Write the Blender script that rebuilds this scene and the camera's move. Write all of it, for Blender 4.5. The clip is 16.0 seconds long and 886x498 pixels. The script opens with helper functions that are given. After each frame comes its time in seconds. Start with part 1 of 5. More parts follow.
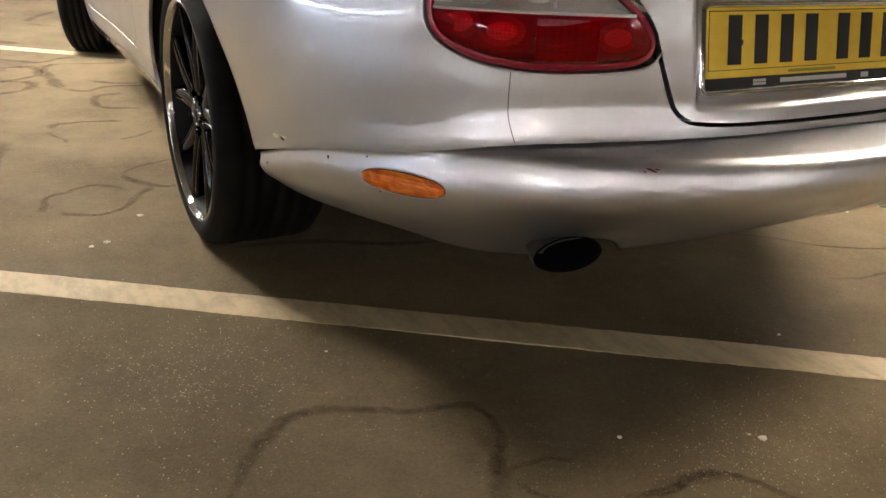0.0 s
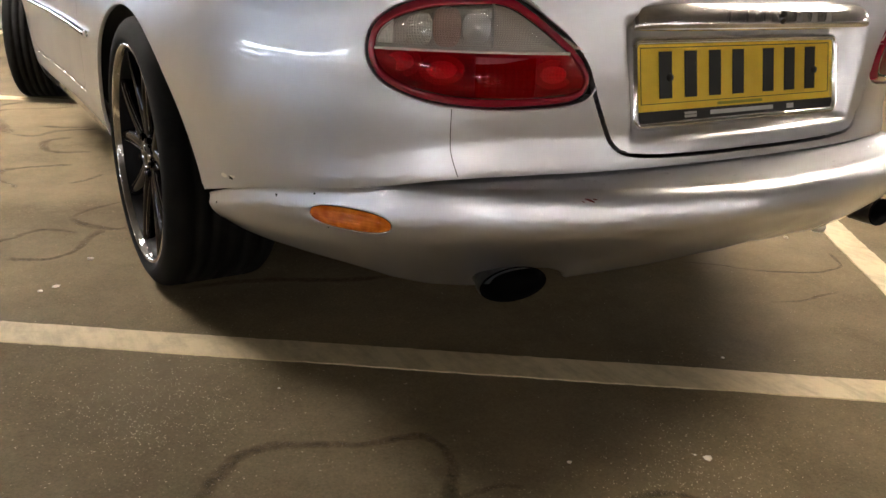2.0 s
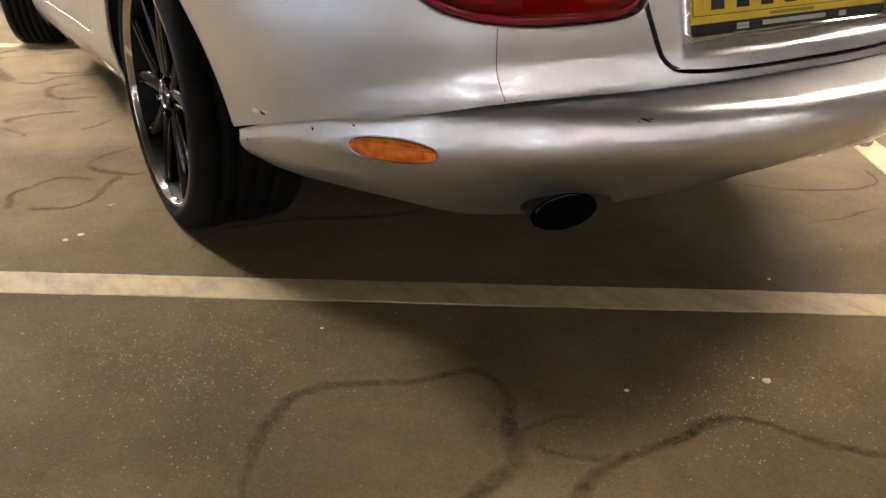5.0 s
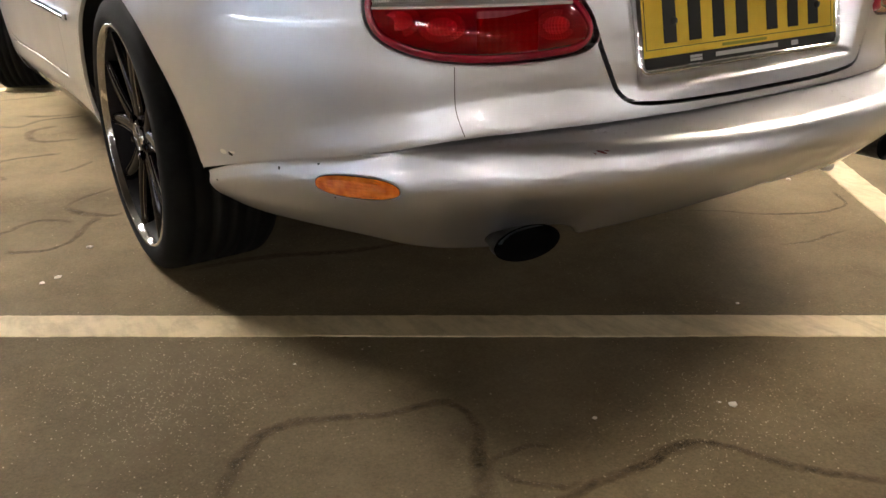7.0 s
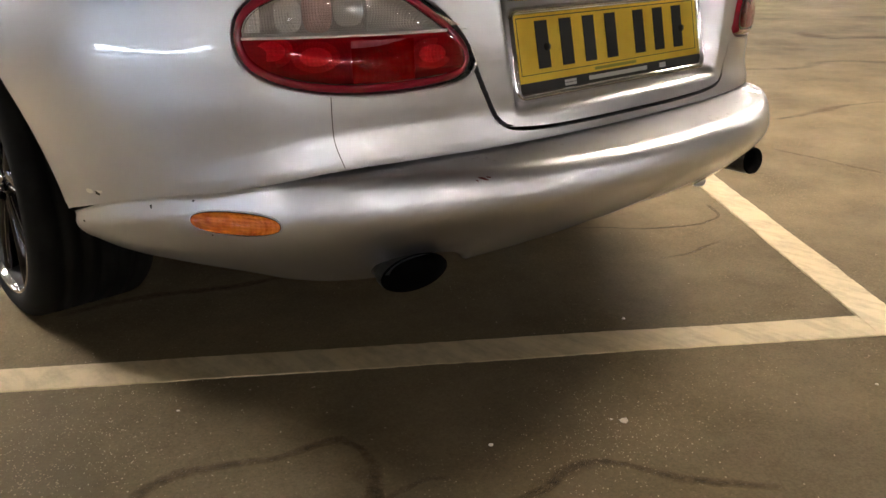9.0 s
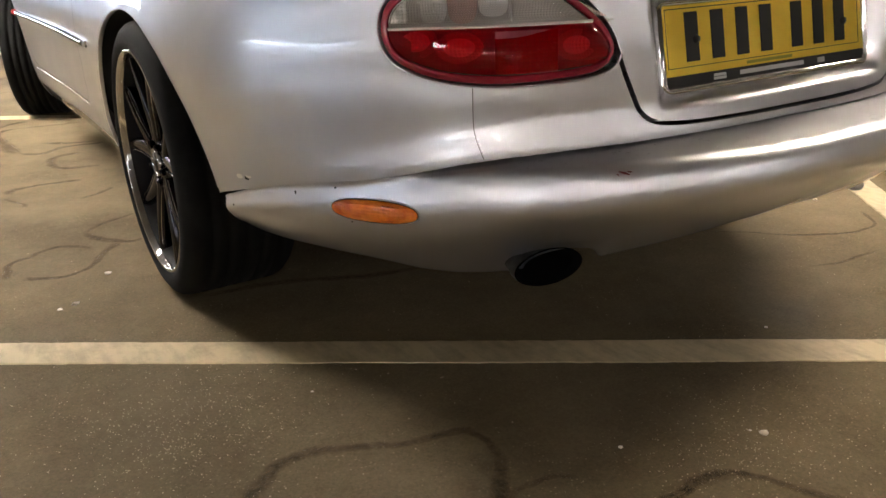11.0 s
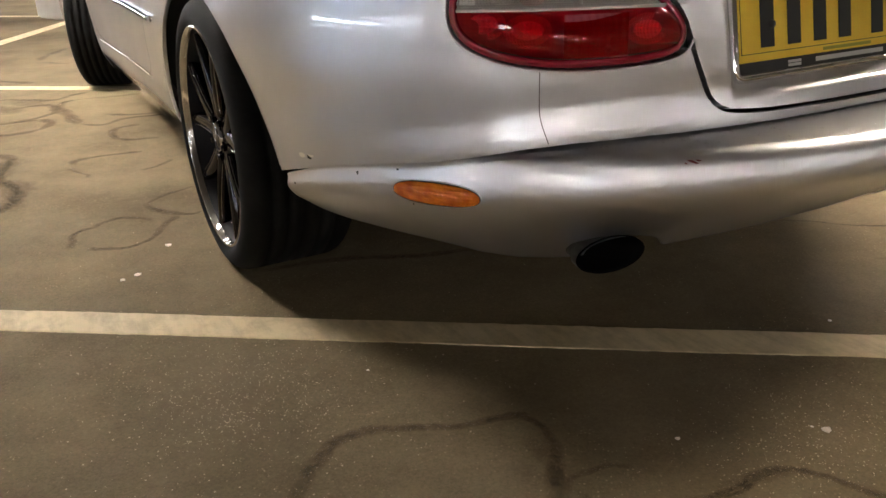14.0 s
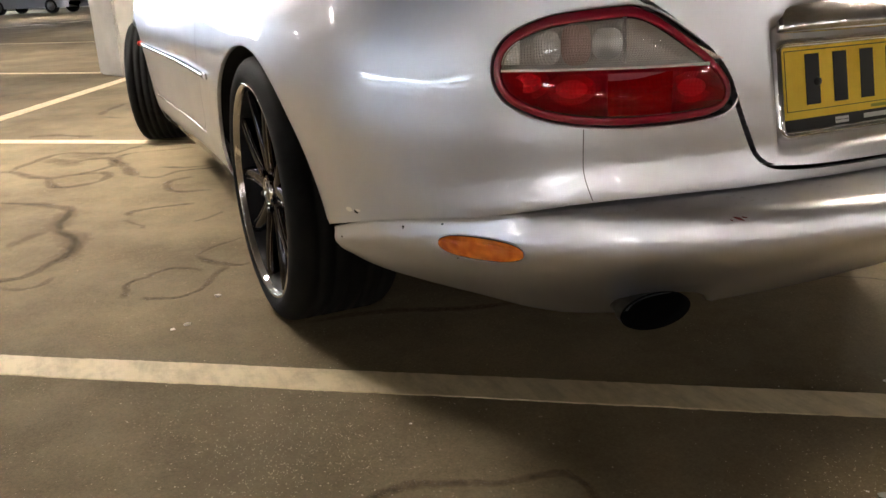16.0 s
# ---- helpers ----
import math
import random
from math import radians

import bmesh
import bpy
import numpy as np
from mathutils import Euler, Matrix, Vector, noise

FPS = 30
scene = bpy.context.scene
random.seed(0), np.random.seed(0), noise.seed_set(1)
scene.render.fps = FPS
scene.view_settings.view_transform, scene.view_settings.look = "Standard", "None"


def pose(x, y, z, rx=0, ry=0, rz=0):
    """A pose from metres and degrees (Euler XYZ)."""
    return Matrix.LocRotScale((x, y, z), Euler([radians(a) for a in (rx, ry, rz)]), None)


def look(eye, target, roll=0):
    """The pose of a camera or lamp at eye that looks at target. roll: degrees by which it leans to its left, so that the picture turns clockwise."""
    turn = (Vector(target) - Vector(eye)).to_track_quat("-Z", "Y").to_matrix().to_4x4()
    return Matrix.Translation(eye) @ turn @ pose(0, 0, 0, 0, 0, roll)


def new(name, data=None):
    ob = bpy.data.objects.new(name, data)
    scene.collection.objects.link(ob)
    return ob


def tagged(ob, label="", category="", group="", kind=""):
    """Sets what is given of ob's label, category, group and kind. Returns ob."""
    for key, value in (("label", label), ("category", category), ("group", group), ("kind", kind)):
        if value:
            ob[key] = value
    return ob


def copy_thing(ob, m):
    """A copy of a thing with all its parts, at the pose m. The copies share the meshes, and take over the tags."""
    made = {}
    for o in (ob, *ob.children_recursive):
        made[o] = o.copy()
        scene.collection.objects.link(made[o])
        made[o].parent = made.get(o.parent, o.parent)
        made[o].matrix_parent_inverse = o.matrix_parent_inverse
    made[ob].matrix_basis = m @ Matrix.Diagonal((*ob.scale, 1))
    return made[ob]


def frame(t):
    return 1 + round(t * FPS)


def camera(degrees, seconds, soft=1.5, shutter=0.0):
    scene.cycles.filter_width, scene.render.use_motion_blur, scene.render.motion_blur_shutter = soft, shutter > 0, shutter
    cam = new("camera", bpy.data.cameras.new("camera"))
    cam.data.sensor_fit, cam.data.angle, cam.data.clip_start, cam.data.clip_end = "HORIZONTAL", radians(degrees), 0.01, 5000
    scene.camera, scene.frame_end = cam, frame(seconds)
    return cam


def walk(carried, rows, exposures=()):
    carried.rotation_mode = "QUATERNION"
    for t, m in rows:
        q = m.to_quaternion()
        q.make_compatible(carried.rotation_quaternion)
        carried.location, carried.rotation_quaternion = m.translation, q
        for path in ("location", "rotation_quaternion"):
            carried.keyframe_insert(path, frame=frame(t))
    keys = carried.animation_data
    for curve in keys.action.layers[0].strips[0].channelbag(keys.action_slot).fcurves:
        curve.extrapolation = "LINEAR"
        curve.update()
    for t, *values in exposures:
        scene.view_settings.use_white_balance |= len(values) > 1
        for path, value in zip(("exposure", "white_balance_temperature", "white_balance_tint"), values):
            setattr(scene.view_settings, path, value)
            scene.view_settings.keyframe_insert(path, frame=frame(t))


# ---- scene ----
cam = camera(56.7, 16.0)
PATH = [
    (0, (-1.263, -0.793, 0.786), (-0.365, 0.823, 0.024), 2.8),
    (0.5, (-1.245, -0.798, 0.789), (-0.311, 0.807, 0.046), 2.3),
    (1, (-1.243, -0.806, 0.794), (-0.268, 0.787, 0.08), 1.6),
    (1.5, (-1.259, -0.815, 0.79), (-0.266, 0.781, 0.107), 2.0),
    (2, (-1.259, -0.829, 0.79), (-0.264, 0.77, 0.117), 2.3),
    (2.5, (-1.262, -0.819, 0.788), (-0.287, 0.781, 0.087), 1.9),
    (3, (-1.262, -0.812, 0.785), (-0.316, 0.787, 0.045), 1.4),
    (3.2, (-1.269, -0.804, 0.784), (-0.341, 0.795, 0.022), 1.1),
    (5.3, (-1.302, -0.753, 0.762), (-0.336, 0.789, -0.067), 0.0),
    (5.5, (-1.298, -0.757, 0.766), (-0.329, 0.78, -0.069), 0.3),
    (6, (-1.276, -0.779, 0.774), (-0.289, 0.768, -0.021), -0.8),
    (6.5, (-1.271, -0.789, 0.776), (-0.277, 0.771, 0.014), -1.3),
    (7, (-1.275, -0.793, 0.776), (-0.278, 0.771, 0.027), -1.3),
    (7.5, (-1.278, -0.792, 0.772), (-0.229, 0.736, 0.019), -1.7),
    (8, (-1.272, -0.775, 0.765), (-0.035, 0.595, -0.007), 1.0),
    (8.5, (-1.268, -0.772, 0.772), (-0.021, 0.61, 0.04), 0.4),
    (9, (-1.248, -0.779, 0.783), (-0.034, 0.645, 0.075), -1.2),
    (9.5, (-1.257, -0.789, 0.779), (-0.095, 0.69, 0.099), -2.1),
    (10, (-1.251, -0.795, 0.779), (-0.192, 0.76, 0.099), -3.1),
    (10.2, (-1.252, -0.787, 0.776), (-0.263, 0.805, 0.078), -3.6),
    (12.5, (-1.272, -0.762, 0.765), (-0.301, 0.838, 0.058), -0.7),
    (13, (-1.275, -0.756, 0.78), (-0.344, 0.855, 0.045), -0.9),
    (13.5, (-1.272, -0.751, 0.781), (-0.372, 0.873, 0.038), -1.3),
    (14, (-1.274, -0.752, 0.779), (-0.416, 0.893, 0.032), -1.9),
    (14.5, (-1.28, -0.752, 0.773), (-0.459, 0.913, 0.029), -2.2),
    (15, (-1.275, -0.758, 0.787), (-0.468, 0.927, 0.072), -3.2),
    (15.5, (-1.275, -0.763, 0.789), (-0.477, 0.951, 0.136), -2.8),
    (16, (-1.276, -0.76, 0.788), (-0.493, 0.97, 0.161), -2.5),
]
walk(cam, [(t, look(eye, target, roll)) for t, eye, target, roll in PATH],
     [(0, 0.40), (1.5, 0.29), (2.5, 0.28), (3.2, 0.34), (5.5, 0.44), (7.5, 0.44), (9, 0.30), (10.2, 0.28), (12.5, 0.28), (14, 0.28), (15, 0.33), (16, 0.30)])

# ---- world and light ----
BAY = radians(-35.3)  # the painted bays lie askew to the parked car
E1 = Vector((math.cos(BAY), math.sin(BAY), 0))
E2 = Vector((-math.sin(BAY), math.cos(BAY), 0))


def bay(u, v, z=0.0):
    """A place from metres along and across the bay lines."""
    return E1 * u + E2 * v + Vector((0, 0, z))


world = bpy.data.worlds.new("world")
scene.world = world
world.use_nodes = True
sky = world.node_tree.nodes.new("ShaderNodeTexSky")
sky.sky_type, sky.sun_disc = "NISHITA", False
sky.sun_elevation, sky.sun_rotation = radians(35), radians(200)
back = world.node_tree.nodes["Background"]
world.node_tree.links.new(sky.outputs[0], back.inputs[0])
back.inputs[1].default_value = 0.1
TUBE, WARM, AGED = 208.0, (1.0, 0.91, 0.838), (1.0, 0.86, 0.70)


# ---- materials ----
def material(name, colour=(0.5, 0.5, 0.5), rough=0.5, metal=0.0, coat=0.0):
    m = bpy.data.materials.new(name)
    m.use_nodes = True
    b = m.node_tree.nodes["Principled BSDF"]
    b.inputs["Base Color"].default_value = (*colour, 1)
    b.inputs["Roughness"].default_value = rough
    b.inputs["Metallic"].default_value = metal
    b.inputs["Coat Weight"].default_value = coat
    b.inputs["Coat Roughness"].default_value = 0.03
    return m, m.node_tree, b


def node(tree, kind, **values):
    n = tree.nodes.new(kind)
    for key, value in values.items():
        n.inputs[key].default_value = value
    return n


def wear(tree, bsdf, colours, scale, detail=8.0, rough=None, bump=0.0, bump_scale=200.0, spots=(0.35, 0.65)):
    """Base colour from noise at two sizes, with roughness and fine relief."""
    link = tree.links.new
    where = node(tree, "ShaderNodeTexCoord").outputs["Object"]
    n1 = node(tree, "ShaderNodeTexNoise", Scale=scale, Detail=detail, Roughness=0.6)
    ramp = node(tree, "ShaderNodeValToRGB")
    ramp.color_ramp.elements[0].position, ramp.color_ramp.elements[1].position = spots
    ramp.color_ramp.elements[0].color, ramp.color_ramp.elements[1].color = (*colours[0], 1), (*colours[1], 1)
    link(where, n1.inputs["Vector"])
    link(n1.outputs[0], ramp.inputs[0])
    link(ramp.outputs[0], bsdf.inputs["Base Color"])
    if rough:
        r = node(tree, "ShaderNodeMapRange", **{"To Min": rough[0], "To Max": rough[1]})
        link(n1.outputs[0], r.inputs[0])
        link(r.outputs[0], bsdf.inputs["Roughness"])
    if bump:
        n2 = node(tree, "ShaderNodeTexNoise", Scale=bump_scale, Detail=4.0)
        b = node(tree, "ShaderNodeBump", Strength=bump, Distance=0.002)
        link(where, n2.inputs["Vector"])
        link(n2.outputs[0], b.inputs["Height"])
        link(b.outputs[0], bsdf.inputs["Normal"])
    return ramp


def glow(name, colour, strength):
    m = bpy.data.materials.new(name)
    m.use_nodes = True
    b = m.node_tree.nodes["Principled BSDF"]
    b.inputs["Base Color"].default_value = (0.8, 0.8, 0.8, 1)
    b.inputs["Emission Color"].default_value = (*colour, 1)
    b.inputs["Emission Strength"].default_value = strength
    return m


def paint_material():
    """Silver metallic paint under a clear coat, with a little dust."""
    m, tree, b = material("silver_paint", (0.62, 0.62, 0.64), 0.37, 1.0, 1.0)
    b.inputs["Coat Roughness"].default_value = 0.015
    link = tree.links.new
    where = node(tree, "ShaderNodeTexCoord").outputs["Object"]
    film = node(tree, "ShaderNodeTexNoise", Scale=6.0, Detail=3.0, Roughness=0.5)
    link(where, film.inputs["Vector"])
    tone = node(tree, "ShaderNodeValToRGB")
    e = tone.color_ramp.elements
    e[0].position, e[1].position = 0.3, 0.7
    e[0].color, e[1].color = (0.64, 0.64, 0.68, 1), (0.71, 0.71, 0.75, 1)
    link(film.outputs[0], tone.inputs[0])
    link(tone.outputs[0], b.inputs["Base Color"])
    return m


def lens_material(name, colour, ribs=0.0, dim=0.78):
    """A clear moulded lens: light passes tinted, and the face shines; ribs: the count of fine prisms across 10 cm, which break the light up."""
    m = bpy.data.materials.new(name)
    m.use_nodes = True
    tree = m.node_tree
    link = tree.links.new
    tree.nodes.remove(tree.nodes["Principled BSDF"])
    pass_ = node(tree, "ShaderNodeBsdfTransparent", Color=(*colour, 1))
    shine = node(tree, "ShaderNodeBsdfGlossy", Roughness=0.02)
    edge = node(tree, "ShaderNodeFresnel", IOR=1.5)
    mix = node(tree, "ShaderNodeMixShader")
    if ribs:
        where = node(tree, "ShaderNodeTexCoord").outputs["Object"]
        low = node(tree, "ShaderNodeMath")
        low.operation = "MINIMUM"
        for way, slot in (("X", 0), ("Z", 1)):
            wave = node(tree, "ShaderNodeTexWave", Scale=ribs * 1.6)
            wave.bands_direction = way
            link(where, wave.inputs["Vector"])
            link(wave.outputs["Fac"], low.inputs[slot])
        tint = node(tree, "ShaderNodeMix")
        tint.data_type = "RGBA"
        tint.inputs["A"].default_value, tint.inputs["B"].default_value = (*(c * dim for c in colour), 1), (*colour, 1)
        step = node(tree, "ShaderNodeMapRange", **{"From Min": 0.05, "From Max": 0.5})
        link(low.outputs[0], step.inputs[0])
        link(step.outputs[0], tint.inputs["Factor"])
        link(tint.outputs["Result"], pass_.inputs["Color"])
    link(edge.outputs[0], mix.inputs[0])
    link(pass_.outputs[0], mix.inputs[1])
    link(shine.outputs[0], mix.inputs[2])
    link(mix.outputs[0], tree.nodes["Material Output"].inputs[0])
    return m


def floor_material():
    """Worn brown-grey screed: broad stains, pale aggregate and grit."""
    m, tree, b = material("screed", (0.2, 0.17, 0.13), 0.6)
    b.inputs["Specular IOR Level"].default_value = 0.06
    link = tree.links.new
    where = node(tree, "ShaderNodeTexCoord").outputs["Object"]
    broad = node(tree, "ShaderNodeTexNoise", Scale=1.3, Detail=9.0, Roughness=0.68)
    grain = node(tree, "ShaderNodeTexNoise", Scale=210.0, Detail=6.0, Roughness=0.75)
    patch = node(tree, "ShaderNodeTexNoise", Scale=3.6, Detail=7.0, Roughness=0.66)
    chips = node(tree, "ShaderNodeTexVoronoi", Scale=150.0)
    for n in (broad, grain, patch, chips):
        link(where, n.inputs["Vector"])
    base = node(tree, "ShaderNodeValToRGB")
    e = base.color_ramp.elements
    e[0].position, e[1].position = 0.3, 0.72
    e[0].color, e[1].color = (0.106, 0.084, 0.050, 1), (0.260, 0.206, 0.124, 1)
    link(broad.outputs[0], base.inputs[0])
    grit = node(tree, "ShaderNodeMapRange", **{"From Min": 0.3, "From Max": 0.7, "To Min": 0.76, "To Max": 1.24})
    link(grain.outputs[0], grit.inputs[0])
    tone = node(tree, "ShaderNodeMix")
    tone.data_type, tone.blend_type = "RGBA", "MULTIPLY"
    tone.inputs["Factor"].default_value = 1.0
    link(base.outputs[0], tone.inputs["A"])
    link(grit.outputs[0], tone.inputs["B"])
    # pale chips of stone show where the surface is worn
    near = node(tree, "ShaderNodeMapRange", **{"From Min": 0.30, "From Max": 0.16, "To Min": 0.0, "To Max": 1.0})
    link(chips.outputs["Distance"], near.inputs[0])
    pick = node(tree, "ShaderNodeSeparateColor")
    link(chips.outputs["Color"], pick.inputs[0])
    some = node(tree, "ShaderNodeMapRange", **{"From Min": 0.60, "From Max": 0.85})
    link(pick.outputs[0], some.inputs[0])
    worn = node(tree, "ShaderNodeMapRange", **{"From Min": 0.47, "From Max": 0.60})
    link(patch.outputs[0], worn.inputs[0])
    p1 = node(tree, "ShaderNodeMath")
    p1.operation = "MULTIPLY"
    link(near.outputs[0], p1.inputs[0])
    link(some.outputs[0], p1.inputs[1])
    p2 = node(tree, "ShaderNodeMath")
    p2.operation = "MULTIPLY"
    link(p1.outputs[0], p2.inputs[0])
    link(worn.outputs[0], p2.inputs[1])
    stone = node(tree, "ShaderNodeMix")
    stone.data_type = "RGBA"
    stone.inputs["B"].default_value = (0.38, 0.30, 0.19, 1)
    link(p2.outputs[0], stone.inputs["Factor"])
    link(tone.outputs["Result"], stone.inputs["A"])
    link(stone.outputs["Result"], b.inputs["Base Color"])
    rough = node(tree, "ShaderNodeMapRange", **{"From Min": 0.3, "From Max": 0.7, "To Min": 0.66, "To Max": 0.9})
    link(patch.outputs[0], rough.inputs[0])
    link(rough.outputs[0], b.inputs["Roughness"])
    bump = node(tree, "ShaderNodeBump", Strength=0.22, Distance=0.0015)
    link(grain.outputs[0], bump.inputs["Height"])
    link(bump.outputs[0], b.inputs["Normal"])
    return m


def stain_material():
    """A dark seep stain whose edge fades and breaks up."""
    m, tree, b = material("seep_stain", (0.085, 0.054, 0.023), 0.9)
    link = tree.links.new
    fade = node(tree, "ShaderNodeAttribute")
    fade.attribute_name = "fade"
    where = node(tree, "ShaderNodeTexCoord").outputs["Object"]
    n = node(tree, "ShaderNodeTexNoise", Scale=60.0, Detail=5.0, Roughness=0.7)
    link(where, n.inputs["Vector"])
    k = node(tree, "ShaderNodeMapRange", **{"From Min": 0.3, "From Max": 0.7, "To Min": 0.25, "To Max": 1.15})
    link(n.outputs[0], k.inputs[0])
    mul = node(tree, "ShaderNodeMath")
    mul.operation, mul.use_clamp = "MULTIPLY", True
    link(fade.outputs["Fac"], mul.inputs[0])
    link(k.outputs[0], mul.inputs[1])
    link(mul.outputs[0], b.inputs["Alpha"])
    return m


PAINT = paint_material()
SCREED = floor_material()
STAIN = stain_material()
def line_material():
    """Brushed cream floor paint, streaked and worn."""
    m, tree, b = material("line_paint", (0.56, 0.46, 0.29), 0.62)
    link = tree.links.new
    where = node(tree, "ShaderNodeTexCoord").outputs["Object"]
    turn = node(tree, "ShaderNodeMapping", Rotation=(0, 0, radians(-8)), Scale=(34.0, 9.0, 1.0))
    link(where, turn.inputs["Vector"])
    streak = node(tree, "ShaderNodeTexNoise", Scale=1.0, Detail=5.0, Roughness=0.65)
    link(turn.outputs[0], streak.inputs["Vector"])
    spots = node(tree, "ShaderNodeTexNoise", Scale=9.0, Detail=7.0, Roughness=0.7)
    link(where, spots.inputs["Vector"])
    add = node(tree, "ShaderNodeMath")
    link(streak.outputs[0], add.inputs[0])
    link(spots.outputs[0], add.inputs[1])
    ramp = node(tree, "ShaderNodeValToRGB")
    e = ramp.color_ramp.elements
    e[0].position, e[1].position = 0.72, 1.08
    e[0].color, e[1].color = (0.46, 0.372, 0.222, 1), (0.66, 0.535, 0.325, 1)
    half = node(tree, "ShaderNodeMath")
    half.operation = "MULTIPLY"
    half.inputs[1].default_value = 0.92
    link(add.outputs[0], half.inputs[0])
    link(half.outputs[0], ramp.inputs[0])
    link(ramp.outputs[0], b.inputs["Base Color"])
    bump = node(tree, "ShaderNodeBump", Strength=0.4, Distance=0.001)
    link(streak.outputs[0], bump.inputs["Height"])
    link(bump.outputs[0], b.inputs["Normal"])
    return m


LINE = line_material()
CONCRETE, _t, _b = material("painted_concrete", (0.6, 0.58, 0.53), 0.7)
wear(_t, _b, ((0.5, 0.47, 0.41), (0.66, 0.63, 0.57)), 2.0, rough=(0.55, 0.85), bump=0.3, bump_scale=60.0)
SOFFIT, _t, _b = material("ceiling_concrete", (0.45, 0.42, 0.38), 0.8)
wear(_t, _b, ((0.13, 0.125, 0.115), (0.19, 0.18, 0.17)), 1.5, bump=0.3, bump_scale=40.0)
RUBBER, _t, _b = material("tyre_rubber", (0.012, 0.012, 0.012), 0.6)
wear(_t, _b, ((0.004, 0.004, 0.004), (0.009, 0.009, 0.008)), 18.0, rough=(0.65, 0.9), bump=0.2, bump_scale=220.0)
_b.inputs["Specular IOR Level"].default_value = 0.12
CHROME, _t, _b = material("chrome", (0.82, 0.82, 0.83), 0.06, 1.0)
SATINCHROME, _t, _b = material("satin_chrome", (0.84, 0.84, 0.86), 0.17, 1.0)
LIPCHROME, _t, _b = material("worn_chrome", (0.50, 0.49, 0.48), 0.10, 1.0)
DARKCHROME, _t, _b = material("black_chrome", (0.05, 0.05, 0.058), 0.08, 1.0, 1.0)
GLOSSBLACK, _t, _b = material("satin_black", (0.005, 0.005, 0.006), 0.6)
_b.inputs["Specular IOR Level"].default_value = 0.15
SHADOWBLACK, _t, _b = material("black_plastic", (0.012, 0.012, 0.013), 0.65)
wear(_t, _b, ((0.010, 0.010, 0.010), (0.022, 0.020, 0.018)), 10.0, rough=(0.55, 0.8))
SEAL, _t, _b = material("rubber_seal", (0.008, 0.008, 0.009), 0.5)
ZINC, _t, _b = material("dull_zinc", (0.5, 0.49, 0.46), 0.42, 0.3)
PIANO, _t, _b = material("gloss_black", (0.045, 0.045, 0.05), 0.09, 1.0)
_b.inputs["Specular Tint"].default_value = (0.5, 0.5, 0.52, 1)
STEEL, _t, _b = material("sooty_steel", (0.16, 0.15, 0.14), 0.4, 1.0)
wear(_t, _b, ((0.07, 0.068, 0.065), (0.17, 0.165, 0.16)), 30.0, rough=(0.32, 0.45))
JOINT, _t, _b = material("joint_grime", (0.06, 0.058, 0.055), 0.6)
BOREBLACK, _t, _b = material("bore_black", (0.003, 0.003, 0.003), 1.0)
_b.inputs["Specular IOR Level"].default_value = 0.05
REDRIM, _t, _b = material("deep_red_plastic", (0.25, 0.008, 0.026), 0.2, 0.0, 0.6)
REDLENS, CLEARLENS = lens_material("red_lens", (0.80, 0.024, 0.075), 34.0, 0.9), lens_material("clear_lens", (0.93, 0.90, 0.88), 60.0)
AMBER, _t, _b = material("amber_lens", (0.75, 0.2, 0.012), 0.22, 0.0, 0.6)
wear(_t, _b, ((0.68, 0.125, 0.007), (0.95, 0.26, 0.02)), 44.0, 1.0)
REFLECTOR, _t, _b = material("ribbed_reflector", (0.78, 0.76, 0.73), 0.45, 0.5)
PALESPOT, _t, _b = material("pale_spot", (0.85, 0.84, 0.82), 0.3, 0.6)
WHITEBOWL, _t, _b = material("white_reflector", (0.95, 0.94, 0.92), 0.42, 0.35)
GREYBOWL, _t, _b = material("grey_housing", (0.42, 0.40, 0.40), 0.5)
DULLREFLECTOR, _t, _b = material("dull_reflector", (0.62, 0.59, 0.56), 0.4, 0.3)
PINKLENS, _t, _b = material("pinkish_reflector", (0.66, 0.50, 0.46), 0.45, 0.4)
DIVIDER, _t, _b = material("pale_pink_plastic", (0.78, 0.66, 0.66), 0.2, 0.0, 0.8)
REDDARK, _t, _b = material("dark_red_reflex", (0.30, 0.03, 0.06), 0.5)
REDBRIGHT, _t, _b = material("bright_red_plastic", (0.7, 0.03, 0.02), 0.22, 0.0, 1.0)
YELLOW, _t, _b = material("yellow_plate", (0.85, 0.56, 0.04), 0.4, 0.4, 0.6)
wear(_t, _b, ((0.90, 0.61, 0.055), (0.96, 0.69, 0.08)), 12.0)
INK, _t, _b = material("black_ink", (0.010, 0.010, 0.010), 0.45)
PALEINK, _t, _b = material("pale_ink", (0.55, 0.55, 0.55), 0.4)
GREENINK, _t, _b = material("olive_ink", (0.36, 0.33, 0.03), 0.4)
GLASS, _t, _b = material("tinted_glass", (0.012, 0.014, 0.015), 0.04, 0.0, 1.0)
SCUFF, _t, _b = material("red_scuff", (0.17, 0.02, 0.025), 0.5)
GRIT, _t, _b = material("warm_grit", (0.52, 0.43, 0.29), 0.85)
CHALK, _t, _b = material("pale_grit", (0.85, 0.79, 0.68), 0.8)
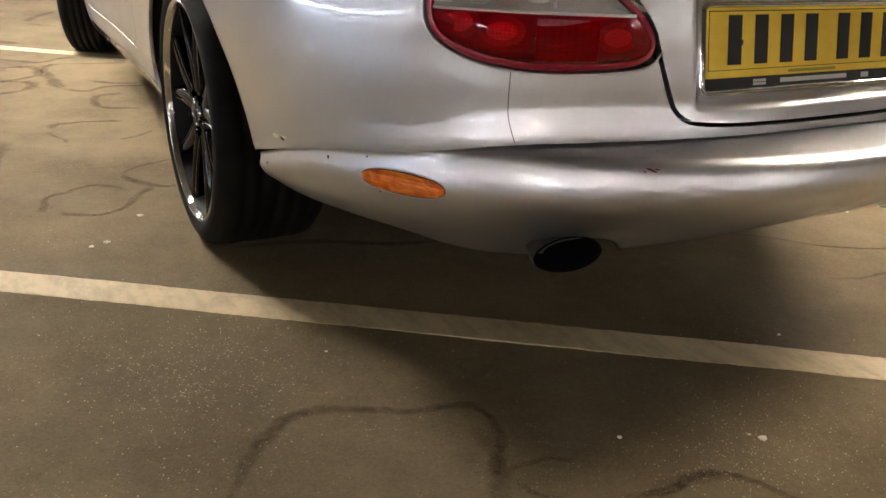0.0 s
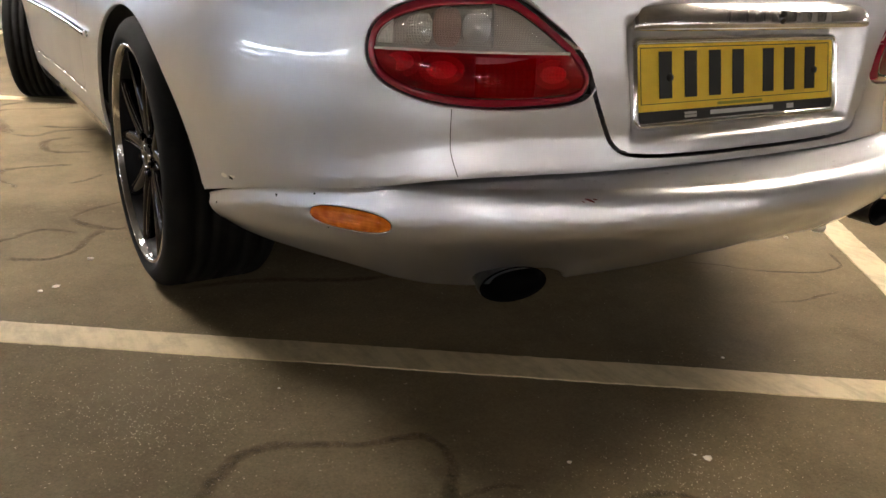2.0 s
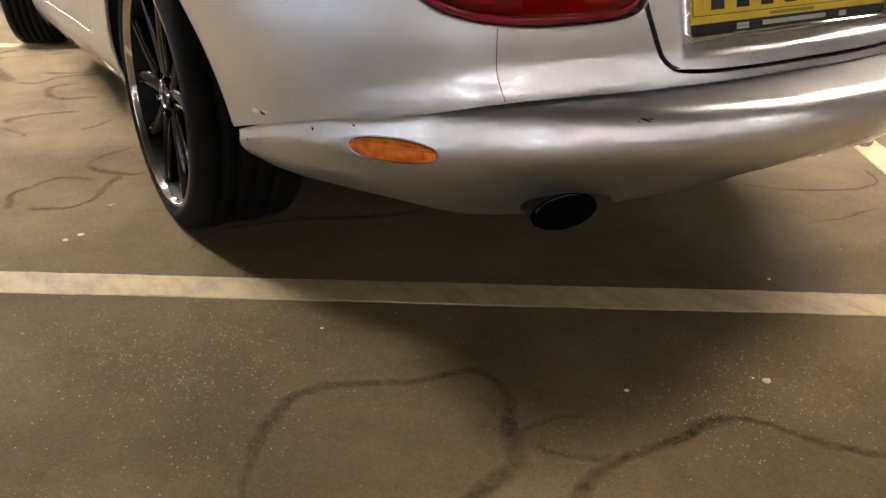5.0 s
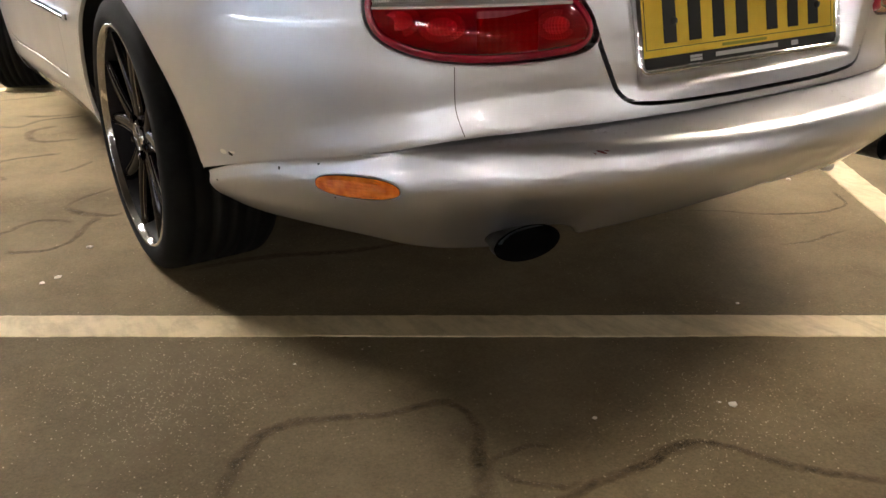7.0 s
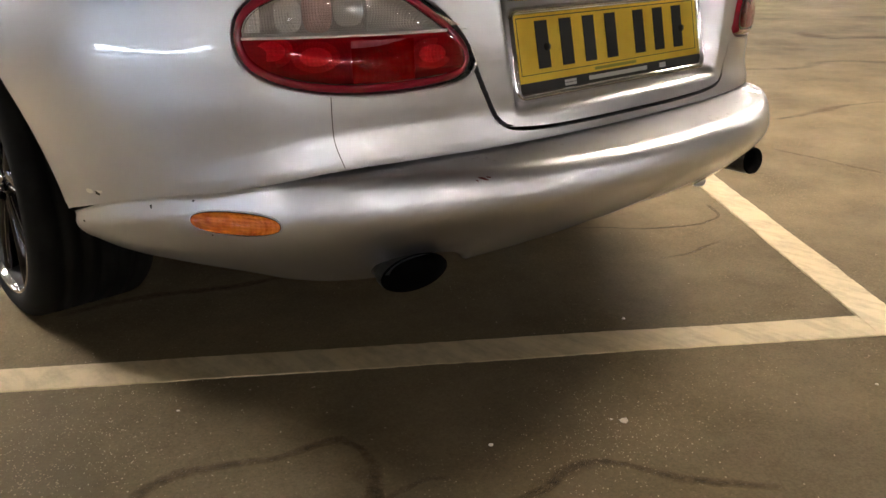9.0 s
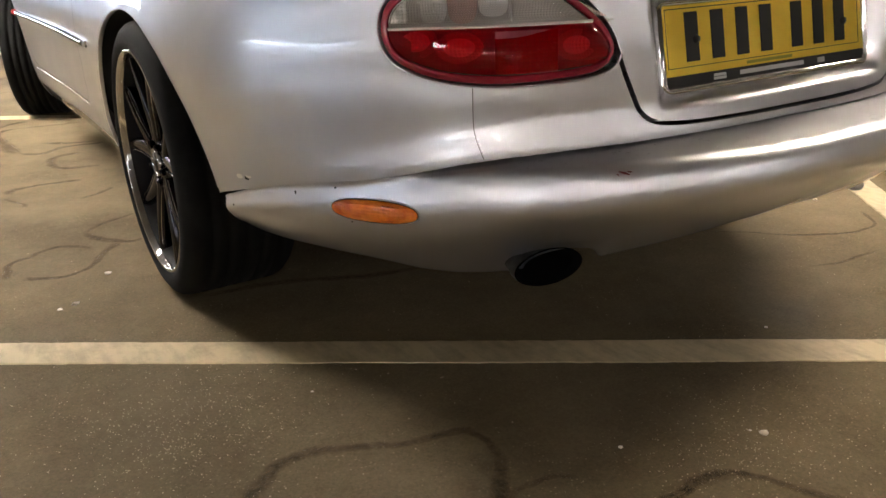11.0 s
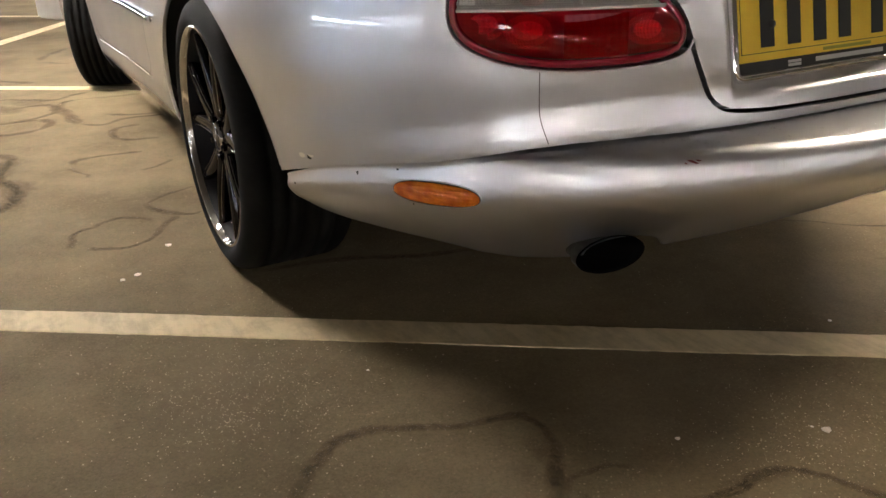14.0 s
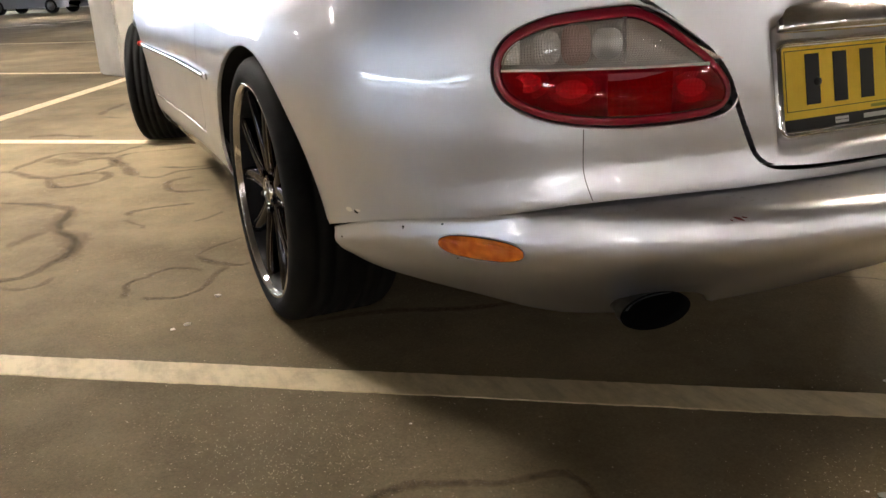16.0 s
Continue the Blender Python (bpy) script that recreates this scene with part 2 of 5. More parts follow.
for _m, _s, _k in ((REFLECTOR, 70.0, 0.35), (PINKLENS, 70.0, 0.35), (DULLREFLECTOR, 80.0, 0.3), (REDDARK, 30.0, 0.3), (AMBER, 60.0, 0.25), (WHITEBOWL, 60.0, 0.4)):
    # moulded ribs in both ways
    _t = _m.node_tree
    _b = _t.nodes["Principled BSDF"]
    _c = node(_t, "ShaderNodeTexCoord").outputs["Object"]
    _w1, _w2 = node(_t, "ShaderNodeTexWave", Scale=_s), node(_t, "ShaderNodeTexWave", Scale=_s)
    _w1.bands_direction, _w2.bands_direction = "X", "Z"
    _add = node(_t, "ShaderNodeMath")
    _bump = node(_t, "ShaderNodeBump", Strength=_k, Distance=0.002)
    for _w, _i in ((_w1, 0), (_w2, 1)):
        _t.links.new(_c, _w.inputs["Vector"])
        _t.links.new(_w.outputs["Fac"], _add.inputs[_i])
    _t.links.new(_add.outputs[0], _bump.inputs["Height"])
    _t.links.new(_bump.outputs[0], _b.inputs["Normal"])
WARMTUBE = glow("warm_tube", WARM, TUBE)
BARETUBE = glow("bare_tube", WARM, TUBE * 0.72)
AGEDTUBE = glow("aged_tube", AGED, TUBE * 0.66)
DAYLIGHT = glow("daylight", (0.74, 0.85, 1.0), 40.0)
HAZE = glow("pale_distance", (0.72, 0.84, 1.0), 17.0)
GATEGLOW = glow("gate_glow", (0.93, 0.96, 1.0), 14.0)
EASTGLOW = glow("east_glow", (1.0, 0.97, 0.93), 1.5)
WATER = lens_material("water_bead", (0.96, 0.96, 0.96))
FARPAINT, _t, _b = material("grey_paint", (0.26, 0.26, 0.29), 0.3, 0.5, 1.0)
FARRED, _t, _b = material("dull_red_paint", (0.19, 0.09, 0.10), 0.3, 0.3, 1.0)


# ---- the car's surface ----
def outline(width, rear, power, centre=1.05, front=4.76):
    """The plan of one side, from the middle of the tail round to the nose: places, outward ways and length along it."""
    th = np.linspace(0, np.pi / 2, 500)
    x = -width * np.sin(th) ** (2 / power)
    y = centre - (centre - rear) * np.cos(th) ** (2 / power)
    ys = np.linspace(centre, 3.5, 300)[1:]
    xs = -width + 0.018 * np.sin(np.pi * (ys - centre) / (3.5 - centre)) ** 2
    tn = np.linspace(np.pi / 2, 0, 300)[1:]
    xn = -width * np.sin(tn) ** (2 / 2.5)
    yn = 3.5 + (front - 3.5) * np.cos(tn) ** (2 / 2.5)
    x, y = np.r_[x, xs, xn], np.r_[y, ys, yn]
    a = np.r_[0, np.cumsum(np.hypot(np.diff(x), np.diff(y)))]
    even = np.linspace(0, a[-1], 2400)
    x, y = np.interp(even, a, x), np.interp(even, a, y)
    tx, ty = np.gradient(x, even), np.gradient(y, even)
    long = np.hypot(tx, ty)
    return {"a": even, "x": x, "y": y, "nx": -ty / long, "ny": tx / long}


BODY = outline(0.89, 0.14, 2.8)
BUMPER = outline(0.885, 0.0, 2.3)


def plan(shape, a, d=0.0):
    """The place at a metres along the plan (left of the car: positive a), d metres inside it, and the outward way there."""
    s, b = (1.0 if a >= 0 else -1.0), abs(a)
    x, y, nx, ny = (float(np.interp(b, shape["a"], shape[k])) for k in ("x", "y", "nx", "ny"))
    return s * (x - nx * d), y - ny * d, s * nx, ny


# ---- building helpers ----
def part(name, bm, mat, parent=None, label="", smooth=True):
    """Links a bmesh as one mesh object, under a thing or part if one is given."""
    me = bpy.data.meshes.new(name)
    bmesh.ops.recalc_face_normals(bm, faces=bm.faces)
    bm.to_mesh(me)
    bm.free()
    if smooth:
        me.polygons.foreach_set("use_smooth", [True] * len(me.polygons))
    me.materials.append(mat)
    ob = new(name, me)
    if parent:
        ob.parent = parent
    return tagged(ob, label)


def raw(name, verts, faces, mat, parent=None, label="", smooth=True):
    me = bpy.data.meshes.new(name)
    me.from_pydata([tuple(v) for v in verts], [], faces)
    me.update()
    if smooth:
        me.polygons.foreach_set("use_smooth", [True] * len(me.polygons))
    me.materials.append(mat)
    ob = new(name, me)
    if parent:
        ob.parent = parent
    return tagged(ob, label)


def thing(name, label, category, at=(0, 0, 0), turn=0.0, group="", kind=""):
    ob = new(name)
    ob.empty_display_size = 0.1
    ob.matrix_basis = pose(*at, 0, 0, turn)
    return tagged(ob, label, category, group, kind)


def box(bm, size, at=(0, 0, 0), turn=0.0, bevel=0.0):
    """Adds a bevelled block to a bmesh: its size, its middle, its turn about z in degrees."""
    made = bmesh.ops.create_cube(bm, size=1.0, matrix=pose(*at, 0, 0, turn) @ Matrix.Diagonal((*size, 1)))
    if bevel:
        edges = list({e for v in made["verts"] for e in v.link_edges})
        bmesh.ops.bevel(bm, geom=edges, offset=bevel, segments=2, affect="EDGES")
    return bm


def block(name, size, at, mat, parent=None, label="", turn=0.0, bevel=0.004):
    return part(name, box(bmesh.new(), size, at, turn, bevel), mat, parent, label, smooth=False)


def lathe(profile, steps=96, centre=(0, 0, 0)):
    """Turns a profile of (radius, x) round the x axis. Returns verts and faces."""
    verts, faces, n = [], [], len(profile)
    for i in range(steps):
        c, s = math.cos(2 * math.pi * i / steps), math.sin(2 * math.pi * i / steps)
        verts += [(centre[0] + x, centre[1] + r * c, centre[2] + r * s) for r, x in profile]
    for i in range(steps):
        for j in range(n - 1):
            p, q = i * n + j, ((i + 1) % steps) * n + j
            faces.append((p, p + 1, q + 1, q))
    return verts, faces


def rounded(points, times=3, closed=False):
    """Corner-cutting: a smooth line near a few given points."""
    pts = [np.array(p, float) for p in points]
    for _ in range(times):
        out = [] if closed else [pts[0]]
        for p, q in zip(pts, pts[1:] + pts[:1] if closed else pts[1:]):
            out += [0.75 * p + 0.25 * q, 0.25 * p + 0.75 * q]
        pts = out if closed else out + [pts[-1]]
    return np.array(pts)


def smooth_between(x, lo, hi):
    t = min(1.0, max(0.0, (x - lo) / (hi - lo)))
    return t * t * (3 - 2 * t)


def tube(path, radius, name, mat, parent=None, label="", sides=8, flat=1.0):
    """A round bar along a line of places."""
    verts, faces = [], []
    pts = [Vector(p) for p in path]
    for i, p in enumerate(pts):
        way = (pts[min(i + 1, len(pts) - 1)] - pts[max(i - 1, 0)]).normalized()
        side = way.cross(Vector((0, 0, 1)))
        side = side.normalized() if side.length > 1e-3 else Vector((1, 0, 0))
        up = side.cross(way)
        for k in range(sides):
            g = 2 * math.pi * k / sides
            verts.append(p + side * radius * math.cos(g) + up * radius * flat * math.sin(g))
    for i in range(len(pts) - 1):
        for k in range(sides):
            a, b = i * sides + k, i * sides + (k + 1) % sides
            faces.append((a, b, b + sides, a + sides))
    faces += [tuple(range(sides)), tuple(reversed(range(len(verts) - sides, len(verts))))]
    return raw(name, verts, faces, mat, parent, label)


# ---- the car park ----
def wall_block(name, u, v, z, mat, label=""):
    """A block of the building from ranges along and across the bays and in height."""
    size = (u[1] - u[0], v[1] - v[0], z[1] - z[0])
    at = bay((u[0] + u[1]) / 2, (v[0] + v[1]) / 2, (z[0] + z[1]) / 2)
    ob = part(name, box(bmesh.new(), size), mat, None, label, smooth=False)
    ob.matrix_basis = pose(*at, 0, 0, math.degrees(BAY))
    return tagged(ob, label, "", "", "structure")


U0, U1, V0, V1, TOP = -33.5, 24.0, -25.0, 46.0, 2.55
floor_ob = wall_block("floor", (U0, U1), (V0, V1), (-0.3, 0.0), SCREED, "worn brown-grey screed car park floor")
wall_block("ceiling", (U0, U1), (V0, V1), (TOP, TOP + 0.3), SOFFIT, "bare concrete car park ceiling")
wall_block("wall_south", (-2.0, U1), (V0 - 0.3, V0), (0, TOP), CONCRETE, "painted concrete wall")
wall_block("wall_south_middle", (-19.5, -4.2), (V0 - 0.3, V0), (0, TOP), CONCRETE, "painted concrete wall between openings")
# unseen gateway, added to shape the glow that brightens the rear bumper
wall_block("wall_south_kerb", (-4.2, -2.0), (V0 - 0.3, V0), (0, 0.5), CONCRETE, "low concrete kerb of the added gateway")
wall_block("wall_south_gate_head", (-4.2, -2.0), (V0 - 0.3, V0), (2.25, TOP), CONCRETE, "concrete head over the added gateway")
wall_block("wall_south_parapet", (-30.0, -19.5), (V0 - 0.3, V0), (0, 0.92), CONCRETE, "concrete parapet wall under a wide opening")
wall_block("wall_south_head", (-30.0, -19.5), (V0 - 0.3, V0), (2.10, TOP), CONCRETE, "concrete head over the opening")
wall_block("wall_south_rail", (-30.0, -19.5), (V0 - 0.2, V0 - 0.1), (1.06, 1.74), CONCRETE, "pale steel guard rail across the opening")
wall_block("wall_south_pier", (-25.2, -24.2), (V0 - 0.3, V0), (0.92, 2.10), CONCRETE, "concrete pier in the opening")
wall_block("wall_west_pier", (U0 - 0.3, U0), (-13.2, -12.2), (0.92, 2.10), CONCRETE, "concrete pier in the opening")
wall_block("wall_south_corner", (U0 - 0.3, -30.0), (V0 - 0.3, V0), (0, TOP), CONCRETE, "painted concrete wall")
wall_block("backdrop_south", (U0 - 3.0, -10.0), (V0 - 3.1, V0 - 3.0), (2.05, 5.0), HAZE, "bright overcast sky beyond the open sides")
wall_block("backdrop_south_low", (U0 - 3.0, -10.0), (V0 - 3.1, V0 - 3.0), (-1.0, 2.05), HAZE, "pale hazy distance beyond the open sides")
# glowing panel added behind the gateway for the bumper's pale blob
wall_block("backdrop_gate", (-10.0, 6.0), (V0 - 3.1, V0 - 3.0), (-1.0, 5.0), GATEGLOW, "glowing panel added beyond the gateway")
wall_block("wall_north", (U0, U1), (V1, V1 + 0.3), (0, TOP), CONCRETE, "painted concrete wall")
wall_block("wall_east", (U1, U1 + 0.3), (-9.5, V1), (0, TOP), CONCRETE, "painted concrete wall")
# unseen east opening, added to let in the fill from the panel outside
wall_block("wall_east_kerb", (U1, U1 + 0.3), (-15.0, -9.5), (0, 0.2), CONCRETE, "low concrete kerb of the added east opening")
wall_block("wall_east_head", (U1, U1 + 0.3), (-15.0, -9.5), (2.4, TOP), CONCRETE, "concrete head over the added east opening")
wall_block("wall_east_corner", (U1, U1 + 0.3), (V0, -15.0), (0, TOP), CONCRETE, "painted concrete wall")
# dim glowing panel added as fill light from the east
wall_block("backdrop_east", (U1 + 3.0, U1 + 3.1), (V0, -4.0), (-1.0, 5.0), EASTGLOW, "dim glowing panel added beyond the east opening")
wall_block("wall_west", (U0 - 0.3, U0), (-4.5, 28.5), (0, TOP), CONCRETE, "painted concrete wall")
wall_block("wall_west_parapet", (U0 - 0.3, U0), (V0, -4.5), (0, 0.92), CONCRETE, "concrete parapet wall under a wide opening")
wall_block("wall_west_rail", (U0 - 0.2, U0 - 0.1), (V0, -4.5), (1.06, 1.74), CONCRETE, "pale steel guard rail across the opening")
wall_block("wall_west_head", (U0 - 0.3, U0), (V0, -4.5), (2.10, TOP), CONCRETE, "concrete head over the opening")
wall_block("wall_west_far", (U0 - 0.3, U0), (41.0, V1), (0, TOP), CONCRETE, "painted concrete wall")
wall_block("wall_west_far_parapet", (U0 - 0.3, U0), (28.5, 41.0), (0, 0.6), CONCRETE, "low concrete parapet wall under a wide opening")
wall_block("wall_west_far_head", (U0 - 0.3, U0), (28.5, 41.0), (2.4, TOP), CONCRETE, "concrete head over the opening")
wall_block("backdrop", (U0 - 3.1, U0 - 3.0), (V0 - 3.0, V1), (2.05, 5.0), DAYLIGHT, "bright overcast sky beyond the open sides")
wall_block("backdrop_low", (U0 - 3.1, U0 - 3.0), (V0 - 3.0, V1), (-1.0, 2.05), HAZE, "pale hazy distance beyond the open sides")


def column(at, size=0.55):
    c = thing("column", "white-painted square concrete column with scuffs at its foot", "column", at, 20.0, "columns of the car park", "structure")
    block("shaft", (size, size, TOP), (0, 0, TOP / 2), CONCRETE, c, bevel=0.02)
    return c


first = column((-0.51, 8.25, 0))
for at in (bay(-13.5, 8.0), bay(-5.2, 22.0), bay(9.5, 7.2), bay(9.5, -6.5), bay(-13.5, -6.5), bay(-13.5, 22.0), bay(9.5, 21.0)):
    copy_thing(first, pose(*at, 0, 0, 20.0))


def batten(at, tube_mat, thick=1.0, label="white fluorescent batten under a glowing opal diffuser"):
    b = thing("ceiling_light", label, "ceiling light", at, math.degrees(BAY), "ceiling lights")
    block("housing", (1.5, 0.14, 0.05), (0, 0, -0.025), CONCRETE, b, bevel=0.006)
    v, f = lathe([(0.0, -0.72), (0.055, -0.72), (0.055, 0.72), (0.0, 0.72)], 16, (0, 0, -0.065))
    raw("diffuser", [(x, y * 1.5 * thick, min(-0.05 + (z + 0.065) * 1.7 * thick, -0.048)) for x, y, z in v], f, tube_mat, b)
    for x in (-0.73, 0.73):
        block("end_cap", (0.02, 0.17, 0.10), (x, 0, -0.10), CONCRETE, b, bevel=0.003)
    return b


# the lamp beside the car has aged; the rest hang in rows over the bays
batten(bay(1.8, 1.50, TOP), AGEDTUBE)
light = batten(bay(-3.6, 1.85, TOP), WARMTUBE)
for u, v in ((-3.7, 7.6), (1.9, 7.6), (7.5, 7.6), (-9.3, 7.6), (13.1, 7.6), (7.5, 13.6), (-3.7, 14.0), (1.9, 14.0), (-9.3, 16.0), (-3.7, 22.0), (-12.0, 30.0), (-20.0, 26.0)):
    copy_thing(light, pose(*bay(u, v, TOP), 0, 0, math.degrees(BAY)))
# over the lane behind the camera hang bare tubes
bare = batten(bay(18.7, -4.5, TOP), BARETUBE, 0.45, "white fluorescent batten with one bare tube")
for u, v in ((-9.3, 1.6), (7.5, -10.5), (-20.0, 2.0), (-20.0, 9.0), (-28.0, -2.0), (-28.0, 5.0), (-28.0, 12.0), (7.5, -4.5), (13.1, -4.5), (-14.9, -10.5), (-9.3, -10.5), (-3.7, -10.5), (1.9, -10.5), (13.1, -10.5), (18.7, -10.5), (-9.3, -16.5), (-3.7, -16.5), (1.9, -16.5), (7.5, -16.5), (13.1, -16.5), (18.7, -16.5), (1.9, -22.5), (7.5, -22.5), (13.1, -22.5)):
    copy_thing(bare, pose(*bay(u, v, TOP), 0, 0, math.degrees(BAY)))


# painted lines: one long strip each, a little uneven along its edges
def line(name, start, end, width=0.094, high=0.0018, label="worn cream painted bay line on the floor"):
    a, b = Vector((*start, 0)), Vector((*end, 0))
    along = (b - a).normalized()
    side = Vector((-along.y, along.x, 0))
    count = max(2, int((b - a).length / 0.012))
    verts, faces = [], []
    for i in range(count + 1):
        p = a + (b - a) * i / count
        for s in (-1, 1):
            j = noise.noise(p * 23 + side * s * 5) * 0.0025 + noise.noise(p * 4 + side * s) * 0.003 + noise.noise(p * 90 + side * s * 3) * 0.002
            q = p + side * s * (width / 2 + j)
            verts += [(q.x, q.y, 0.0), (q.x - side.x * s * 0.002, q.y - side.y * s * 0.002, high)]
    for i in range(count):
        k = 4 * i
        faces += [(k, k + 1, k + 5, k + 4), (k + 1, k + 3, k + 7, k + 5), (k + 3, k + 2, k + 6, k + 7)]
    return tagged(raw(name, verts, faces, LINE, None, label, smooth=False), "", "", "", "structure")


line("line_near", (-5.6, 4.10), (0.545, -0.245))
line("line_side", (0.46, -0.225), (3.55, 3.695), 0.094, 0.0027)
line("line_far", (-6.2, 8.10), (2.4, 1.45))
line("line_cross", (-4.9, -1.2), (0.95, 11.1), 0.12, 0.0027)
line("line_next", (-6.0, 13.4), (2.5, 5.45), 0.10)
line("line_beyond", (-7.0, 20.3), (4.0, 10.8), 0.10)
line("line_distant", (-9.0, 19.0), (6.0, 33.0), 0.12, 0.0027)


# ---- the parked car ----
car = thing("car", "silver metallic coupe on dark alloy wheels, parked over bay lines", "car")


def inset(z):
    """How far the flank stands inside its widest plan at a height."""
    return float(np.interp(z, [0.17, 0.22, 0.28, 0.35, 0.45, 0.55, 0.62, 0.70, 0.76, 0.82, 0.87, 0.905, 0.925],
                           [0.09, 0.05, 0.022, 0.010, 0.004, 0.0, 0.0025, 0.0122, 0.0258, 0.0462, 0.075, 0.12, 0.19]))


ZS = np.linspace(0.15, 0.93, 400)
DS = np.array([inset(z) for z in ZS])
for _ in range(60):
    DS[1:-1] = 0.25 * DS[:-2] + 0.5 * DS[1:-1] + 0.25 * DS[2:]


def hem(a):
    """The height of the body panels' lower edge."""
    return float(np.interp(abs(a), [0, 0.3, 0.45, 0.55, 0.62, 0.70, 0.78, 0.88, 0.96, 1.05, 1.15, 1.25, 1.9, 7.0], [0.466, 0.466, 0.464, 0.459, 0.451, 0.4365, 0.424, 0.411, 0.3965, 0.376, 0.352, 0.30, 0.19, 0.19]))


def skin(a, z, out=0.0):
    """A place on the body's skin, out metres proud of it."""
    d = float(np.interp(z, ZS, DS))
    if z > 0.60:
        d *= 0.5 + 0.5 * smooth_between(abs(a), 0.50, 1.12)
    elif abs(a) < 1.0:
        # the panels flare out a little where they meet the bumper
        d -= 0.012 * (1 - smooth_between(z - hem(a), 0.0, 0.062)) * (1 - smooth_between(abs(a), 0.45, 1.0))
    x, y, nx, ny = plan(BODY, a, d - out)
    return Vector((x, y, z))


def skin_way(a, z):
    """The outward way at a place on the skin."""
    e = 0.004
    n = (skin(a + e, z) - skin(a - e, z)).cross(skin(a, z + e) - skin(a, z - e))
    n.normalize()
    out = plan(BODY, a)[2:]
    return n if n.x * out[0] + n.y * out[1] > 0 else -n


def inside(poly, pts):
    """Which of the places lie inside a closed line."""
    x, y = pts[:, 0], pts[:, 1]
    res = np.zeros(len(pts), bool)
    px, py = poly[:, 0], poly[:, 1]
    qx, qy = np.roll(px, 1), np.roll(py, 1)
    for i in range(len(poly)):
        cross = (py[i] > y) != (qy[i] > y)
        with np.errstate(divide="ignore", invalid="ignore"):
            at = (qx[i] - px[i]) * (y - py[i]) / (qy[i] - py[i]) + px[i]
        res ^= cross & (x < at)
    return res


def dense(poly, step=0.003):
    out = []
    for p, q in zip(poly, np.roll(poly, -1, 0)):
        n = max(1, int(np.hypot(*(q - p)) / step))
        out += [p + (q - p) * k / n for k in range(n)]
    return np.array(out)


LAMP = rounded([(0.745, 0.648), (0.730, 0.700), (0.660, 0.733), (0.570, 0.741), (0.512, 0.744), (0.440, 0.699), (0.380, 0.652),
                (0.360, 0.612), (0.378, 0.576), (0.450, 0.567), (0.560, 0.563), (0.655, 0.574), (0.722, 0.602)], 3, True)
# the boot lid: from the lamp's inner tip down and across
SHUT = rounded([(0.372, 0.592), (0.352, 0.545), (0.325, 0.492), (0.262, 0.481), (0.13, 0.479), (0.0, 0.479), (-0.13, 0.479), (-0.262, 0.481), (-0.325, 0.492), (-0.352, 0.545), (-0.372, 0.592),
                (-0.392, 0.645), (-0.452, 0.700), (-0.520, 0.745), (-0.60, 0.80), (-0.62, 0.905), (-0.30, 0.918), (0.0, 0.92), (0.30, 0.918), (0.62, 0.905), (0.60, 0.80), (0.520, 0.745), (0.452, 0.700), (0.392, 0.645)], 2, True)


def arch(y):
    th = np.linspace(0, 2 * np.pi, 200, endpoint=False)
    return np.stack([y + 0.495 * np.cos(th), 0.295 + 0.368 * np.sin(th)], 1)


def along_side(y):
    """Metres along the plan to a place beside the car."""
    k = np.searchsorted(BODY["y"], y)
    return float(BODY["a"][k])


AXLE_R, AXLE_F = 1.15, 3.738
S_R, S_F = along_side(1.17), along_side(3.73)


